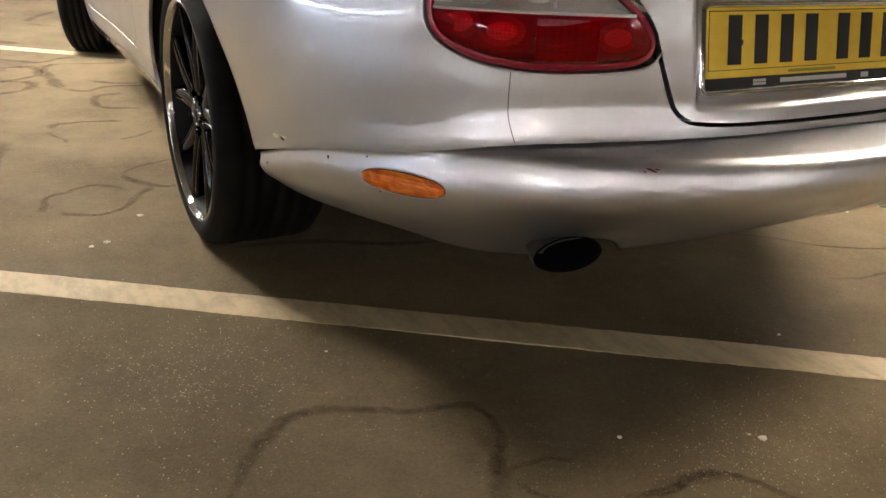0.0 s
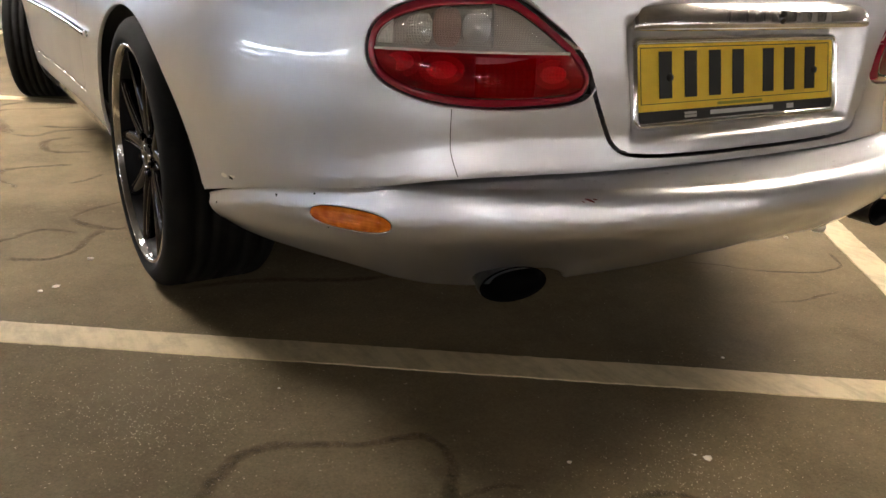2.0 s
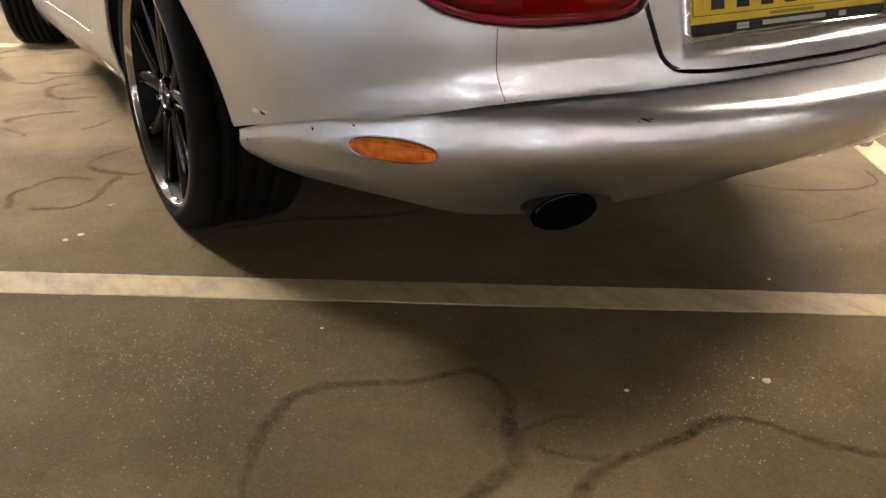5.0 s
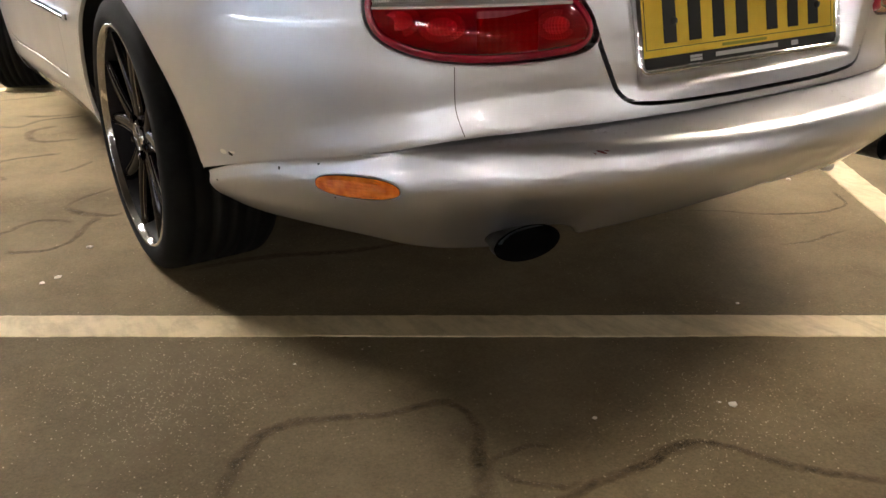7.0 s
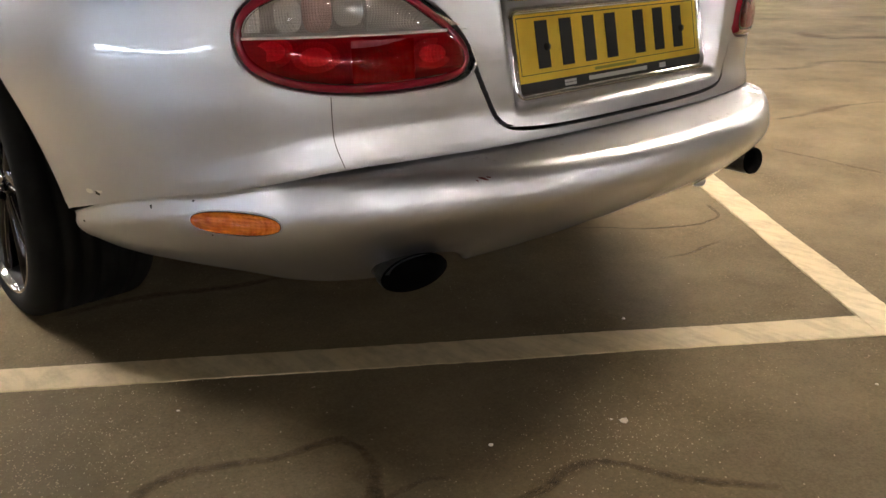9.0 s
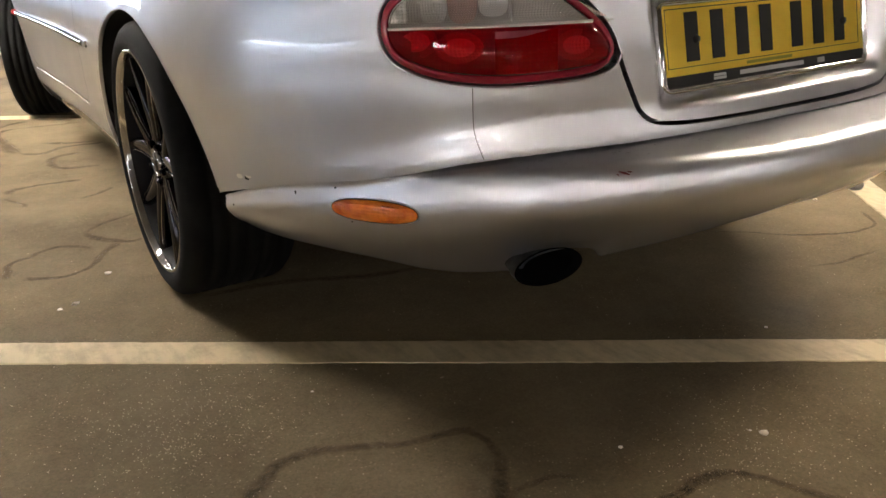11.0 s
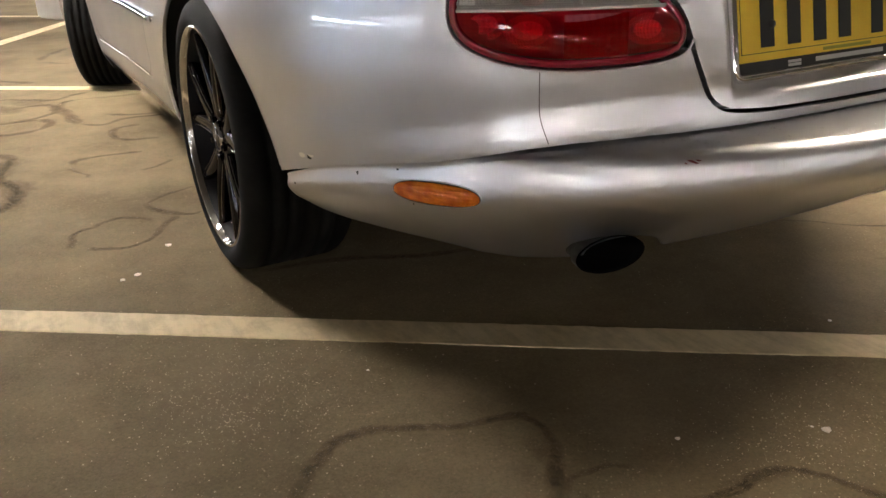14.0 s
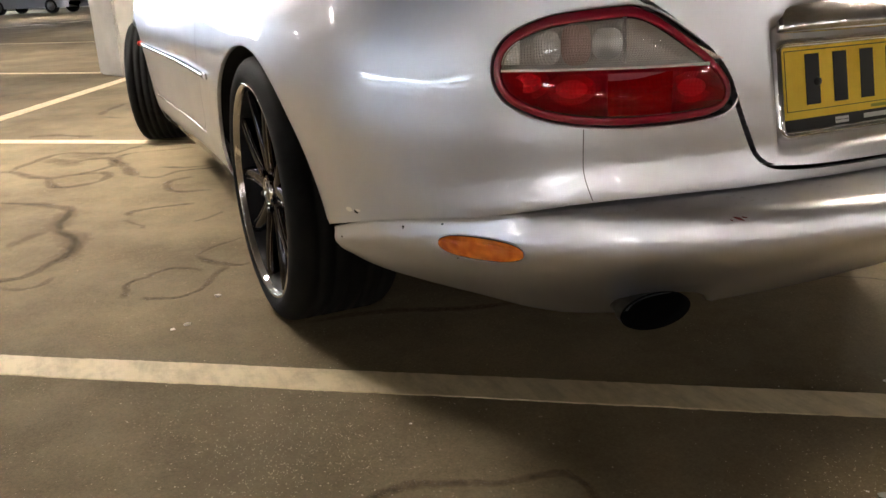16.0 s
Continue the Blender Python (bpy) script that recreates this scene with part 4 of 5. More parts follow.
# wheels
def wheel(name, at, steer=0.0, width=0.255, mirror=1):
    """A low-profile tyre on a dark five twin-spoke alloy; the outer face looks to -x."""
    w = new(name)
    w.empty_display_size = 0.1
    w.parent = car
    w.matrix_basis = pose(*at, 0, 0, steer) @ Matrix.Diagonal((mirror, 1, 1, 1))
    tagged(w, "dark twin-spoke alloy wheel with a polished lip and low-profile tyre")
    h, dish = width / 2, 0.014
    prof = [(0.252, -h + 0.012), (0.259, -h + 0.002), (0.274, -h - 0.004), (0.292, -h + 0.001), (0.306, -h + 0.009), (0.314, -h + 0.019), (0.317, -h + 0.030)]
    for g in range(5):
        gx = -h + 0.034 + (width - 0.068) * (g + 0.5) / 5
        prof += [(0.318, gx - 0.006), (0.3105, gx - 0.0052), (0.3105, gx + 0.0052), (0.318, gx + 0.006)]
    prof += [(0.317, h - 0.030), (0.314, h - 0.020), (0.306, h - 0.010), (0.285, h), (0.252, h - 0.012)]
    raw("tyre", *lathe(prof, 144), RUBBER, w, "black low-profile tyre")
    raw("rim_lip", *lathe([(0.2455, -h + 0.016), (0.2475, -h + 0.008), (0.2505, -h + 0.0025), (0.254, -h + 0.0005), (0.2575, -h + 0.0015), (0.2600, -h + 0.005), (0.2605, -h + 0.010)], 128), LIPCHROME, w, "polished rim lip")
    raw("rim_dish", *lathe([(0.2455, -h + 0.016), (0.239, -h + 0.026), (0.234, -h + 0.05), (0.226, 0.0), (0.23, h - 0.02), (0.25, h - 0.01)], 96), GLOSSBLACK, w, "gloss black rim barrel")
    v, f = lathe([(0.0, -h + dish + 0.012), (0.029, -h + dish + 0.011), (0.034, -h + dish + 0.016), (0.054, -h + dish + 0.014), (0.066, -h + dish + 0.022), (0.070, 0.0), (0.0, 0.0)], 48)
    raw("hub", v, f, PIANO, w)
    raw("centre_cap", *lathe([(0.0, -h + dish + 0.005), (0.022, -h + dish + 0.007), (0.028, -h + dish + 0.013)], 32), DARKCHROME, w)
    raw("cap_ring", *lathe([(0.0285, -h + dish + 0.012), (0.030, -h + dish + 0.007), (0.033, -h + dish + 0.008), (0.034, -h + dish + 0.015)], 40), LIPCHROME, w)
    for n in range(5):
        g = 2 * math.pi * (n + 0.5) / 5 + math.pi / 2
        raw("wheel_nut", *lathe([(0.0, -h + dish + 0.003), (0.006, -h + dish + 0.004), (0.0085, -h + dish + 0.009), (0.0085, -h + dish + 0.022)], 6, (0, 0.048 * math.cos(g), 0.048 * math.sin(g))), DARKCHROME, w, smooth=False)
    raw("brake_disc", *lathe([(0.0, 0.0), (0.165, -0.005), (0.165, 0.02), (0, 0.02)], 48), STEEL, w)
    for n in range(5):
        for side in (-1, 1):
            verts, faces = [], []
            steps = 12
            for i in range(steps + 1):
                t = i / steps
                r = 0.050 + 0.191 * t
                g = 2 * math.pi * n / 5 + math.pi / 2 + side * (0.13 + 0.19 * t)
                wdt = 0.0245 - 0.0095 * t
                front = -h + 0.013 + dish * (1 - t) ** 1.3 + 0.003 * t
                c, s_ = math.cos(g), math.sin(g)
                for q in range(12):
                    e = 2 * math.pi * q / 12
                    off, xx = wdt * math.cos(e), front + 0.016 - 0.016 * math.copysign(abs(math.sin(e)) ** 0.7, math.sin(e))
                    verts.append((xx, r * c - off * s_, r * s_ + off * c))
            for i in range(steps):
                for k in range(12):
                    a, b = i * 12 + k, i * 12 + (k + 1) % 12
                    faces.append((a, b, b + 12, a + 12))
            spoke = raw("spoke", verts, faces, PIANO, w)
            edge = [Vector(verts[12 * i + (1 if side > 0 else 5)]) + Vector((-0.0005, 0, 0)) for i in range(1, steps)]
            tube(edge, 0.0013, "machined_edge", LIPCHROME, spoke, "", 6)
    return w


wheel("wheel", (-0.757, AXLE_R + 0.015, 0.318))
wheel("wheel", (0.757, AXLE_R + 0.015, 0.318), mirror=-1)
wheel("wheel", (-0.752, AXLE_F + 0.31, 0.318), -18, 0.235)
wheel("wheel", (0.752, AXLE_F + 0.31, 0.318), -18, 0.235, mirror=-1)


def liner(s, y):
    """The black lining inside a wheel arch."""
    verts, faces, n = [], [], 32
    for i in range(n + 1):
        g = math.pi * (i / n) * 1.06 - 0.19
        yy, zz = y + 0.502 * math.cos(g), 0.295 + 0.375 * math.sin(g)
        edge = abs(skin(along_side(yy), max(zz, 0.2)).x) - 0.007 - 0.10 * smooth_between(0.40 - zz, 0.0, 0.2)
        for x in (edge, 0.55):
            verts.append((-s * x, yy, zz))
    for i in range(n):
        faces.append((2 * i, 2 * i + 1, 2 * i + 3, 2 * i + 2))
    k = len(verts)
    verts.append((-s * 0.55, y, 0.30))
    for i in range(n):
        faces.append((2 * i + 1, k, 2 * i + 3))
    raw("arch_liner", verts, faces, GLOSSBLACK, car)


for s in (1, -1):
    liner(s, 1.17)
    liner(s, 3.73)


# number plate in its chrome surround
def plate_place(u, w, out=0.0):
    """A place on the plate: u across from its middle, w up from its lower edge."""
    return Vector((u, 0.178 + 0.19 * w - out * 0.982, 0.549 + 0.982 * w + out * 0.19))


def plate_block(name, u, w, thick, mat, parent, label="", out=0.0):
    verts = []
    for o in (out, out + thick):
        verts += [plate_place(u[0], w[0], o), plate_place(u[1], w[0], o), plate_place(u[1], w[1], o), plate_place(u[0], w[1], o)]
    return raw(name, verts, [(0, 1, 2, 3), (4, 5, 6, 7), (0, 1, 5, 4), (1, 2, 6, 5), (2, 3, 7, 6), (3, 0, 4, 7)], mat, parent, label, smooth=False)


plate = plate_block("number_plate", (-0.26, 0.26), (0.0, 0.115), 0.003, YELLOW, boot, "yellow number plate with dark characters in a chrome surround")
pos = -0.219
for n in range(7):
    pos += 0.022 if n == 4 else 0.0
    plate_block("character_bar", (pos + 0.010, pos + 0.040), (0.024, 0.103), 0.0012, INK, plate, out=0.0032)
    pos += 0.061
plate_block("dealer_strip", (-0.26, 0.26), (-0.014, 0.0035), 0.003, INK, plate, "black strip with unreadable pale lettering", out=0.0012)
for u0, u1, w0, w1 in ((-0.085, 0.085, -0.009, -0.0015), (-0.150, -0.120, -0.011, -0.0065), (-0.150, -0.120, -0.0055, -0.001), (0.125, 0.145, -0.010, -0.001)):
    plate_block("lettering_bar", (u0, u1), (w0, w1), 0.0006, PALEINK, plate, out=0.0045)
plate_block("lettering_bar", (-0.065, 0.055), (0.007, 0.012), 0.0006, GREENINK, plate, out=0.0032)
for u, w in (((-0.252, 0.252), (0.1085, 0.1100)), ((-0.252, 0.252), (0.0155, 0.0165)), ((-0.252, -0.2508), (0.0165, 0.1085)), ((0.2508, 0.252), (0.0165, 0.1085))):
    plate_block("border_line", u, w, 0.0005, INK, plate, out=0.0031)
for u in (-0.185, 0.205):
    v, f = lathe([(0.0, 0.0), (0.006, 0.001), (0.0075, 0.005)], 16)
    p = plate_place(u, 0.058, 0.009)
    raw("screw_cap", [(p.x + b, p.y + a, p.z + c) for a, b, c in v], f, INK, plate)
# surround: rounded rectangle of chrome bar
ring = []
for cx, cy, g0 in ((0.254, 0.107, 0), (-0.254, 0.107, 90), (-0.254, -0.007, 180), (0.254, -0.007, 270)):
    ring += [plate_place(cx + 0.014 * math.cos(radians(g0 + g)), cy + 0.014 * math.sin(radians(g0 + g)), 0.004) for g in (0, 22, 45, 68, 90)]
tube(ring + ring[:2], 0.0072, "plate_surround", CHROME, boot, "chrome number plate surround", 10)


# chrome plinth over the plate, with plain raised bars for its lettering
def plinth():
    verts, faces, n = [], [], 60
    prof = [(-0.012, 0.690), (0.012, 0.689), (0.026, 0.692), (0.030, 0.702), (0.027, 0.716), (0.018, 0.729), (0.006, 0.737), (-0.006, 0.740)]
    prof = rounded(prof, 2)
    for i in range(n + 1):
        t = -1 + 2 * i / n
        a = 0.303 * t
        k = max(0.0, 1 - abs(t) ** 9) ** 0.5
        for out, z in prof:
            verts.append(skin(a, 0.690 + (z - 0.690) * (0.45 + 0.55 * k), -0.004 + (out + 0.004) * (0.15 + 0.85 * k)))
    m = len(prof)
    for i in range(n):
        for j in range(m - 1):
            p = i * m + j
            faces.append((p, p + 1, p + m + 1, p + m))
    faces += [tuple(range(m)), tuple(reversed(range(len(verts) - m, len(verts))))]
    return verts, faces


trim = raw("boot_plinth", *plinth(), SATINCHROME, boot, "chrome boot plinth over the number plate")
for a in (0.125, 0.083, 0.041, -0.041, -0.083, -0.125):
    v = [skin(a + da, z, o) for o in (0.024, 0.031) for da, z in ((-0.008, 0.7045), (0.008, 0.7045), (0.008, 0.7215), (-0.008, 0.7215))]
    raw("raised_bar", v, [(0, 1, 2, 3), (4, 5, 6, 7), (0, 1, 5, 4), (1, 2, 6, 5), (2, 3, 7, 6), (3, 0, 4, 7)], CHROME, trim, smooth=False)
th = np.linspace(0, 2 * np.pi, 24, endpoint=False)
raw("emblem", *patch(np.stack([0.010 * np.cos(th), 0.7125 + 0.012 * np.sin(th)], 1), lambda r, a, z: 0.0315 - 0.002 * r, 4), DARKCHROME, trim)


# panel joints: thin dark lines let into the skin
def joint(name, pts, width=0.0028, mat=SEAL, out=0.0006, label=""):
    verts, faces = [], []
    for i, (a, z) in enumerate(pts):
        t = np.subtract(pts[min(i + 1, len(pts) - 1)], pts[max(i - 1, 0)])
        t = t / np.hypot(*t)
        for s in (-1, 1):
            verts.append(skin(a - t[1] * s * width / 2, z + t[0] * s * width / 2, out))
    for i in range(len(pts) - 1):
        faces.append((2 * i, 2 * i + 1, 2 * i + 3, 2 * i + 2))
    return raw(name, verts, faces, mat, car, label)


for s in (1, -1):
    joint("panel_joint", rounded([(s * 0.600, 0.566), (s * 0.6005, 0.52), (s * 0.599, 0.495), (s * 0.586, 0.459)], 3), 0.0015, JOINT)
    dr, df, sl = along_side(1.90), along_side(3.20), 0.352
    joint("door_joint", rounded([(s * dr, 0.90), (s * dr, 0.6), (s * (dr + 0.02), 0.40), (s * (dr + 0.06), sl), (s * (dr + 0.2), sl), (s * (df - 0.1), sl - 0.006), (s * df, 0.42), (s * df, 0.90)], 3), 0.0035, JOINT)
    # a chrome bar stands in for the highlight along the sill
    tube([skin(s * (dr + 0.05 + (df - 0.1 - dr - 0.05) * i / 40), sl - 0.004 - 0.004 * i / 40, 0.0005) for i in range(41)], 0.0028, "sill_highlight", CHROME, car, "chrome bar in place of the bright highlight along the sill", 8)
    t0, t1 = along_side(1.72), along_side(3.34)
    tube([skin(s * (t0 + (t1 - t0) * i / 60), 0.545 + 0.012 * i / 60, 0.004) for i in range(61)], 0.009, "rubbing_strip", CHROME, car, "bright rubbing strip along the flank", 10)
    mk = [skin(s * (t1 + 0.02), 0.558, 0.006) + Vector((0, 0.03 * i, 0)) for i in range(2)]
    tube(mk, 0.013, "side_repeater", REDBRIGHT, car, "small red side marker")


# cabin, closed and plain
def cabin():
    secs = ((1.25, 0.60, 0.93), (1.75, 0.60, 1.14), (2.15, 0.585, 1.255), (2.60, 0.575, 1.275), (2.95, 0.585, 1.22), (3.55, 0.64, 0.95))
    ys = np.linspace(1.25, 3.55, 40)
    ws = np.interp(ys, [s[0] for s in secs], [s[1] for s in secs])
    hs = np.interp(ys, [s[0] for s in secs], [s[2] for s in secs])
    for arr in (ws, hs):
        for _ in range(6):
            arr[1:-1] = 0.25 * arr[:-2] + 0.5 * arr[1:-1] + 0.25 * arr[2:]
    verts, faces, m = [], [], 25
    for y, w, h in zip(ys, ws, hs):
        for k in range(m):
            g = math.pi * k / (m - 1)
            c, s = math.cos(g), math.sin(g)
            verts.append((w * (1.12 - 0.12 * abs(s)) * math.copysign(abs(c) ** 0.6, c), y, 0.90 + (h - 0.90) * abs(s) ** 0.7))
    glass = []
    for i in range(len(ys) - 1):
        for k in range(m - 1):
            q = (i * m + k, i * m + k + 1, (i + 1) * m + k + 1, (i + 1) * m + k)
            mid = sum((Vector(verts[j]) for j in q), Vector()) / 4
            side = abs(mid.x) > 0.50 and 1.7 < mid.y < 3.2 and mid.z > 0.95
            ends = abs(mid.x) < 0.52 and (1.35 < mid.y < 1.85 or 3.05 < mid.y < 3.5)
            (glass if side or ends else faces).append(q)
    raw("roof", verts, faces, PAINT, car, "silver roof and pillars")
    raw("window", verts, glass, GLASS, car, "dark tinted cabin glass")


cabin()


# ---- marks on the car ----
def fleck(name, places, mat, parent, label=""):
    """A small irregular chip or smear lying on a skin, from places round its edge."""
    n = len(places)
    mid = sum(places, Vector()) / n
    return raw(name, [mid] + places, [(0, 1 + i, 1 + (i + 1) % n) for i in range(n)], mat, parent, label)


def blot(where, a, z, ra, rz, out, seed, tilt=0.0):
    rnd = random.Random(seed)
    pts = []
    for i in range(11):
        g = 2 * math.pi * i / 11
        k = 0.6 + 0.5 * rnd.random()
        u, w = ra * k * math.cos(g), rz * k * math.sin(g)
        pts.append(where(a + u * math.cos(tilt) - w * math.sin(tilt), z + u * math.sin(tilt) + w * math.cos(tilt), out))
    return pts


CHIP, _t, _b = material("bare_primer", (0.88, 0.87, 0.85), 0.5)
for n, (a, z, ra, rz, mat) in enumerate(((1.050, 0.4010, 0.010, 0.0055, CHIP), (1.030, 0.4000, 0.007, 0.0045, SEAL), (1.024, 0.4035, 0.008, 0.0030, CHIP))):
    fleck("paint_chip", blot(skin, a, z, ra, rz, 0.0014 + 0.0002 * n, n), mat, car)
for n, (a, z, ra, rz, tilt) in enumerate(((0.436, 0.4405, 0.009, 0.0018, 0.25), (0.428, 0.4420, 0.005, 0.0012, 0.1), (0.446, 0.4385, 0.003, 0.001, 0.5))):
    fleck("scuff", blot(bumper_skin, a, z, ra, rz, 0.001, 20 + n, tilt), SCUFF, bumper)
for n, (a, z, ra, rz) in enumerate(((0.985, 0.389, 0.003, 0.004), (0.90, 0.4065, 0.003, 0.002), (1.16, 0.338, 0.003, 0.003), (0.872, 0.352, 0.002, 0.002))):
    fleck("paint_chip", blot(bumper_skin, a, z, ra, rz, 0.0008, 40 + n), SEAL, bumper)

# beads of water on the bumper's ledge, too small to pick apart
_rnd = random.Random(5)
_v, _f = [], []
for n in range(70):
    a = _rnd.uniform(-0.55, 0.62)
    prof = bumper_profile(a)
    d, z = prof[int(len(prof) * _rnd.uniform(0.12, 0.30))]
    x, y, _, _ = plan(BUMPER, a, d)
    r = _rnd.choice((0.0012, 0.0017, 0.0024, 0.0034))
    k = len(_v)
    for j, (rr, h) in enumerate(((1.0, -0.1), (0.8, 0.35), (0.4, 0.55))):
        for i in range(8):
            g = 2 * math.pi * i / 8
            _v.append((x + r * rr * math.cos(g) * 1.3, y + r * rr * math.sin(g), z + r * h))
    for j in range(2):
        for i in range(8):
            p, q = k + j * 8 + i, k + j * 8 + (i + 1) % 8
            _f.append((p, q, q + 8, p + 8))
    _f.append(tuple(k + 16 + i for i in range(8)))
tagged(raw("water_beads", _v, _f, WATER, bumper, "small beads of water"), "", "", "", "stuff")


# ---- stains and grit on the floor ----
def stain(width, strength, points):
    """A seep stain along a wandering line; its edges fade."""
    line_pts = rounded(points, 2)
    path = [line_pts[0]]
    for p, q in zip(line_pts, line_pts[1:]):
        n = max(1, int(np.hypot(*(q - p)) / 0.012))
        path += [p + (q - p) * k / n for k in range(1, n + 1)]
    verts, faces, fade = [], [], []
    across = (-1.0, -0.55, -0.2, 0.2, 0.55, 1.0)
    for i, p in enumerate(path):
        t = path[min(i + 1, len(path) - 1)] - path[max(i - 1, 0)]
        t = t / max(1e-6, np.hypot(*t))
        side = np.array((-t[1], t[0]))
        here = Vector((p[0], p[1], width * 40))
        sway = side * (noise.noise(here * 9) * 0.010 + noise.noise(here * 31) * 0.005)
        w = width * (1.0 + 0.75 * noise.noise(here * 6 + Vector((7, 1, 3))) + 0.35 * noise.noise(here * 24))
        w = (0.8 if p[1] < 1.2 else 1.1) * max(0.25 * width, w)
        end = min(1.0, 0.15 + 0.012 * i / 0.06, 0.15 + 0.012 * (len(path) - 1 - i) / 0.06)
        for k in across:
            q = p + sway + side * k * w * (1 + 0.3 * noise.noise(Vector((p[0] * 60, p[1] * 60, k))))
            verts.append((q[0], q[1], 0.0015))
            fade.append(strength * end * (1 - abs(k)) ** 0.6 * (1.0 + 0.5 * noise.noise(here * 14)))
    m = len(across)
    for i in range(len(path) - 1):
        for k in range(m - 1):
            a = i * m + k
            faces.append((a, a + 1, a + m + 1, a + m))
    ob = raw("floor_stain", verts, faces, STAIN, floor_ob)
    ob.matrix_parent_inverse = floor_ob.matrix_basis.inverted()
    ob.data.attributes.new("fade", "FLOAT", "POINT").data.foreach_set("value", fade)
    return ob


stain(0.019, 0.62, [(-1.09, 0.02), (-1.08, 0.13), (-1.03, 0.21), (-0.99, 0.27), (-0.93, 0.32), (-0.86, 0.33), (-0.79, 0.29), (-0.71, 0.25), (-0.64, 0.25), (-0.61, 0.22), (-0.62, 0.14), (-0.67, 0.06), (-0.69, 0.02), (-0.72, -0.01), (-0.80, -0.03), (-0.86, -0.06)])
stain(0.032, 0.35, [(-0.64, 0.18), (-0.65, 0.10), (-0.68, 0.05)])
stain(0.038, 0.45, [(-0.76, -0.02), (-0.80, -0.03), (-0.86, -0.07)])
stain(0.012, 0.5, [(-0.67, 0.03), (-0.65, 0.05), (-0.60, 0.05), (-0.55, 0.03)])
stain(0.014, 0.5, [(-0.66, 0.03), (-0.66, -0.01), (-0.62, -0.05), (-0.58, -0.07)])
stain(0.018, 0.68, [(-0.72, -0.16), (-0.69, -0.12), (-0.66, -0.10), (-0.60, -0.08), (-0.54, -0.08), (-0.47, -0.09), (-0.41, -0.07), (-0.35, -0.10), (-0.33, -0.14), (-0.30, -0.20), (-0.26, -0.25), (-0.20, -0.33)])
stain(0.03, 0.35, [(-0.50, -0.085), (-0.44, -0.08), (-0.38, -0.085), (-0.34, -0.12)])
stain(0.010, 0.6, [(0.46, 0.68), (0.56, 0.58), (0.62, 0.51), (0.72, 0.45), (0.82, 0.43), (0.89, 0.45), (0.94, 0.53)])
stain(0.008, 0.5, [(0.45, 0.35), (0.54, 0.32), (0.68, 0.32)])
stain(0.012, 0.45, [(1.72, 0.75), (1.71, 0.61), (1.68, 0.47), (1.66, 0.25)])
stain(0.03, 0.45, [(2.20, 1.00), (2.48, 0.95), (2.77, 0.93), (3.0, 0.80)])
stain(0.09, 0.45, [(5.50, 2.60), (5.20, 2.16), (5.50, 2.05), (5.60, 1.80)])
stain(0.05, 0.4, [(3.4, 1.9), (3.7, 1.6), (4.1, 1.7), (4.3, 1.3)])
stain(0.02, 0.6, [(-0.245, 0.365), (-0.225, 0.345), (-0.20, 0.335)])
stain(0.02, 0.6, [(-0.82, 1.08), (-0.60, 1.04), (-0.48, 0.96), (-0.30, 0.92)])
stain(0.028, 0.6, [(-1.54, 3.59), (-1.48, 3.71), (-1.42, 3.80), (-1.34, 3.91), (-1.26, 3.90), (-1.17, 3.81), (-1.08, 3.73), (-1.00, 3.82), (-0.89, 3.87)])
stain(0.055, 0.5, [(-1.41, 3.79), (-1.33, 3.70), (-1.27, 3.61), (-1.30, 3.51)])
stain(0.075, 0.3, [(-1.34, 3.84), (-1.26, 3.81), (-1.16, 3.74), (-1.08, 3.62)])
stain(0.026, 0.62, [(-1.27, 3.62), (-1.19, 3.66), (-1.11, 3.64), (-1.08, 3.50), (-1.11, 3.39), (-1.19, 3.33), (-1.25, 3.30), (-1.33, 3.29), (-1.38, 3.29), (-1.44, 3.34), (-1.48, 3.42), (-1.52, 3.53), (-1.55, 3.58)])
stain(0.024, 0.6, [(-1.38, 3.30), (-1.38, 3.18), (-1.36, 3.08), (-1.31, 3.05), (-1.24, 3.05), (-1.18, 3.08), (-1.14, 3.14), (-1.13, 3.21), (-1.16, 3.28), (-1.23, 3.29), (-1.29, 3.29)])
stain(0.03, 0.5, [(-1.64, 3.59), (-1.59, 3.58), (-1.53, 3.57)])
stain(0.04, 0.55, [(-1.09, 3.50), (-1.06, 3.41), (-1.04, 3.31), (-1.04, 3.19), (-1.03, 3.08)])
stain(0.022, 0.5, [(-1.06, 3.41), (-1.07, 3.56), (-1.05, 3.66), (-0.97, 3.69), (-0.87, 3.67), (-0.75, 3.65), (-0.68, 3.66)])
stain(0.02, 0.55, [(-1.02, 3.08), (-0.96, 3.01), (-0.92, 3.01), (-0.87, 3.07), (-0.82, 3.09), (-0.73, 3.07), (-0.67, 3.07)])
stain(0.028, 0.55, [(-0.90, 3.24), (-0.84, 3.17), (-0.77, 3.14), (-0.70, 3.12)])
stain(0.018, 0.55, [(-0.77, 2.63), (-0.84, 2.64), (-0.91, 2.67), (-0.94, 2.74), (-0.93, 2.83), (-0.91, 2.89), (-0.86, 2.92), (-0.80, 2.91)])
stain(0.016, 0.55, [(-1.12, 2.38), (-1.11, 2.44), (-1.07, 2.45), (-1.02, 2.46), (-0.97, 2.45), (-0.91, 2.45), (-0.87, 2.44)])
stain(0.016, 0.5, [(-1.13, 2.34), (-1.12, 2.27), (-1.09, 2.22), (-1.09, 2.18)])
stain(0.016, 0.5, [(-0.92, 2.17), (-0.87, 2.18), (-0.82, 2.23), (-0.80, 2.26)])
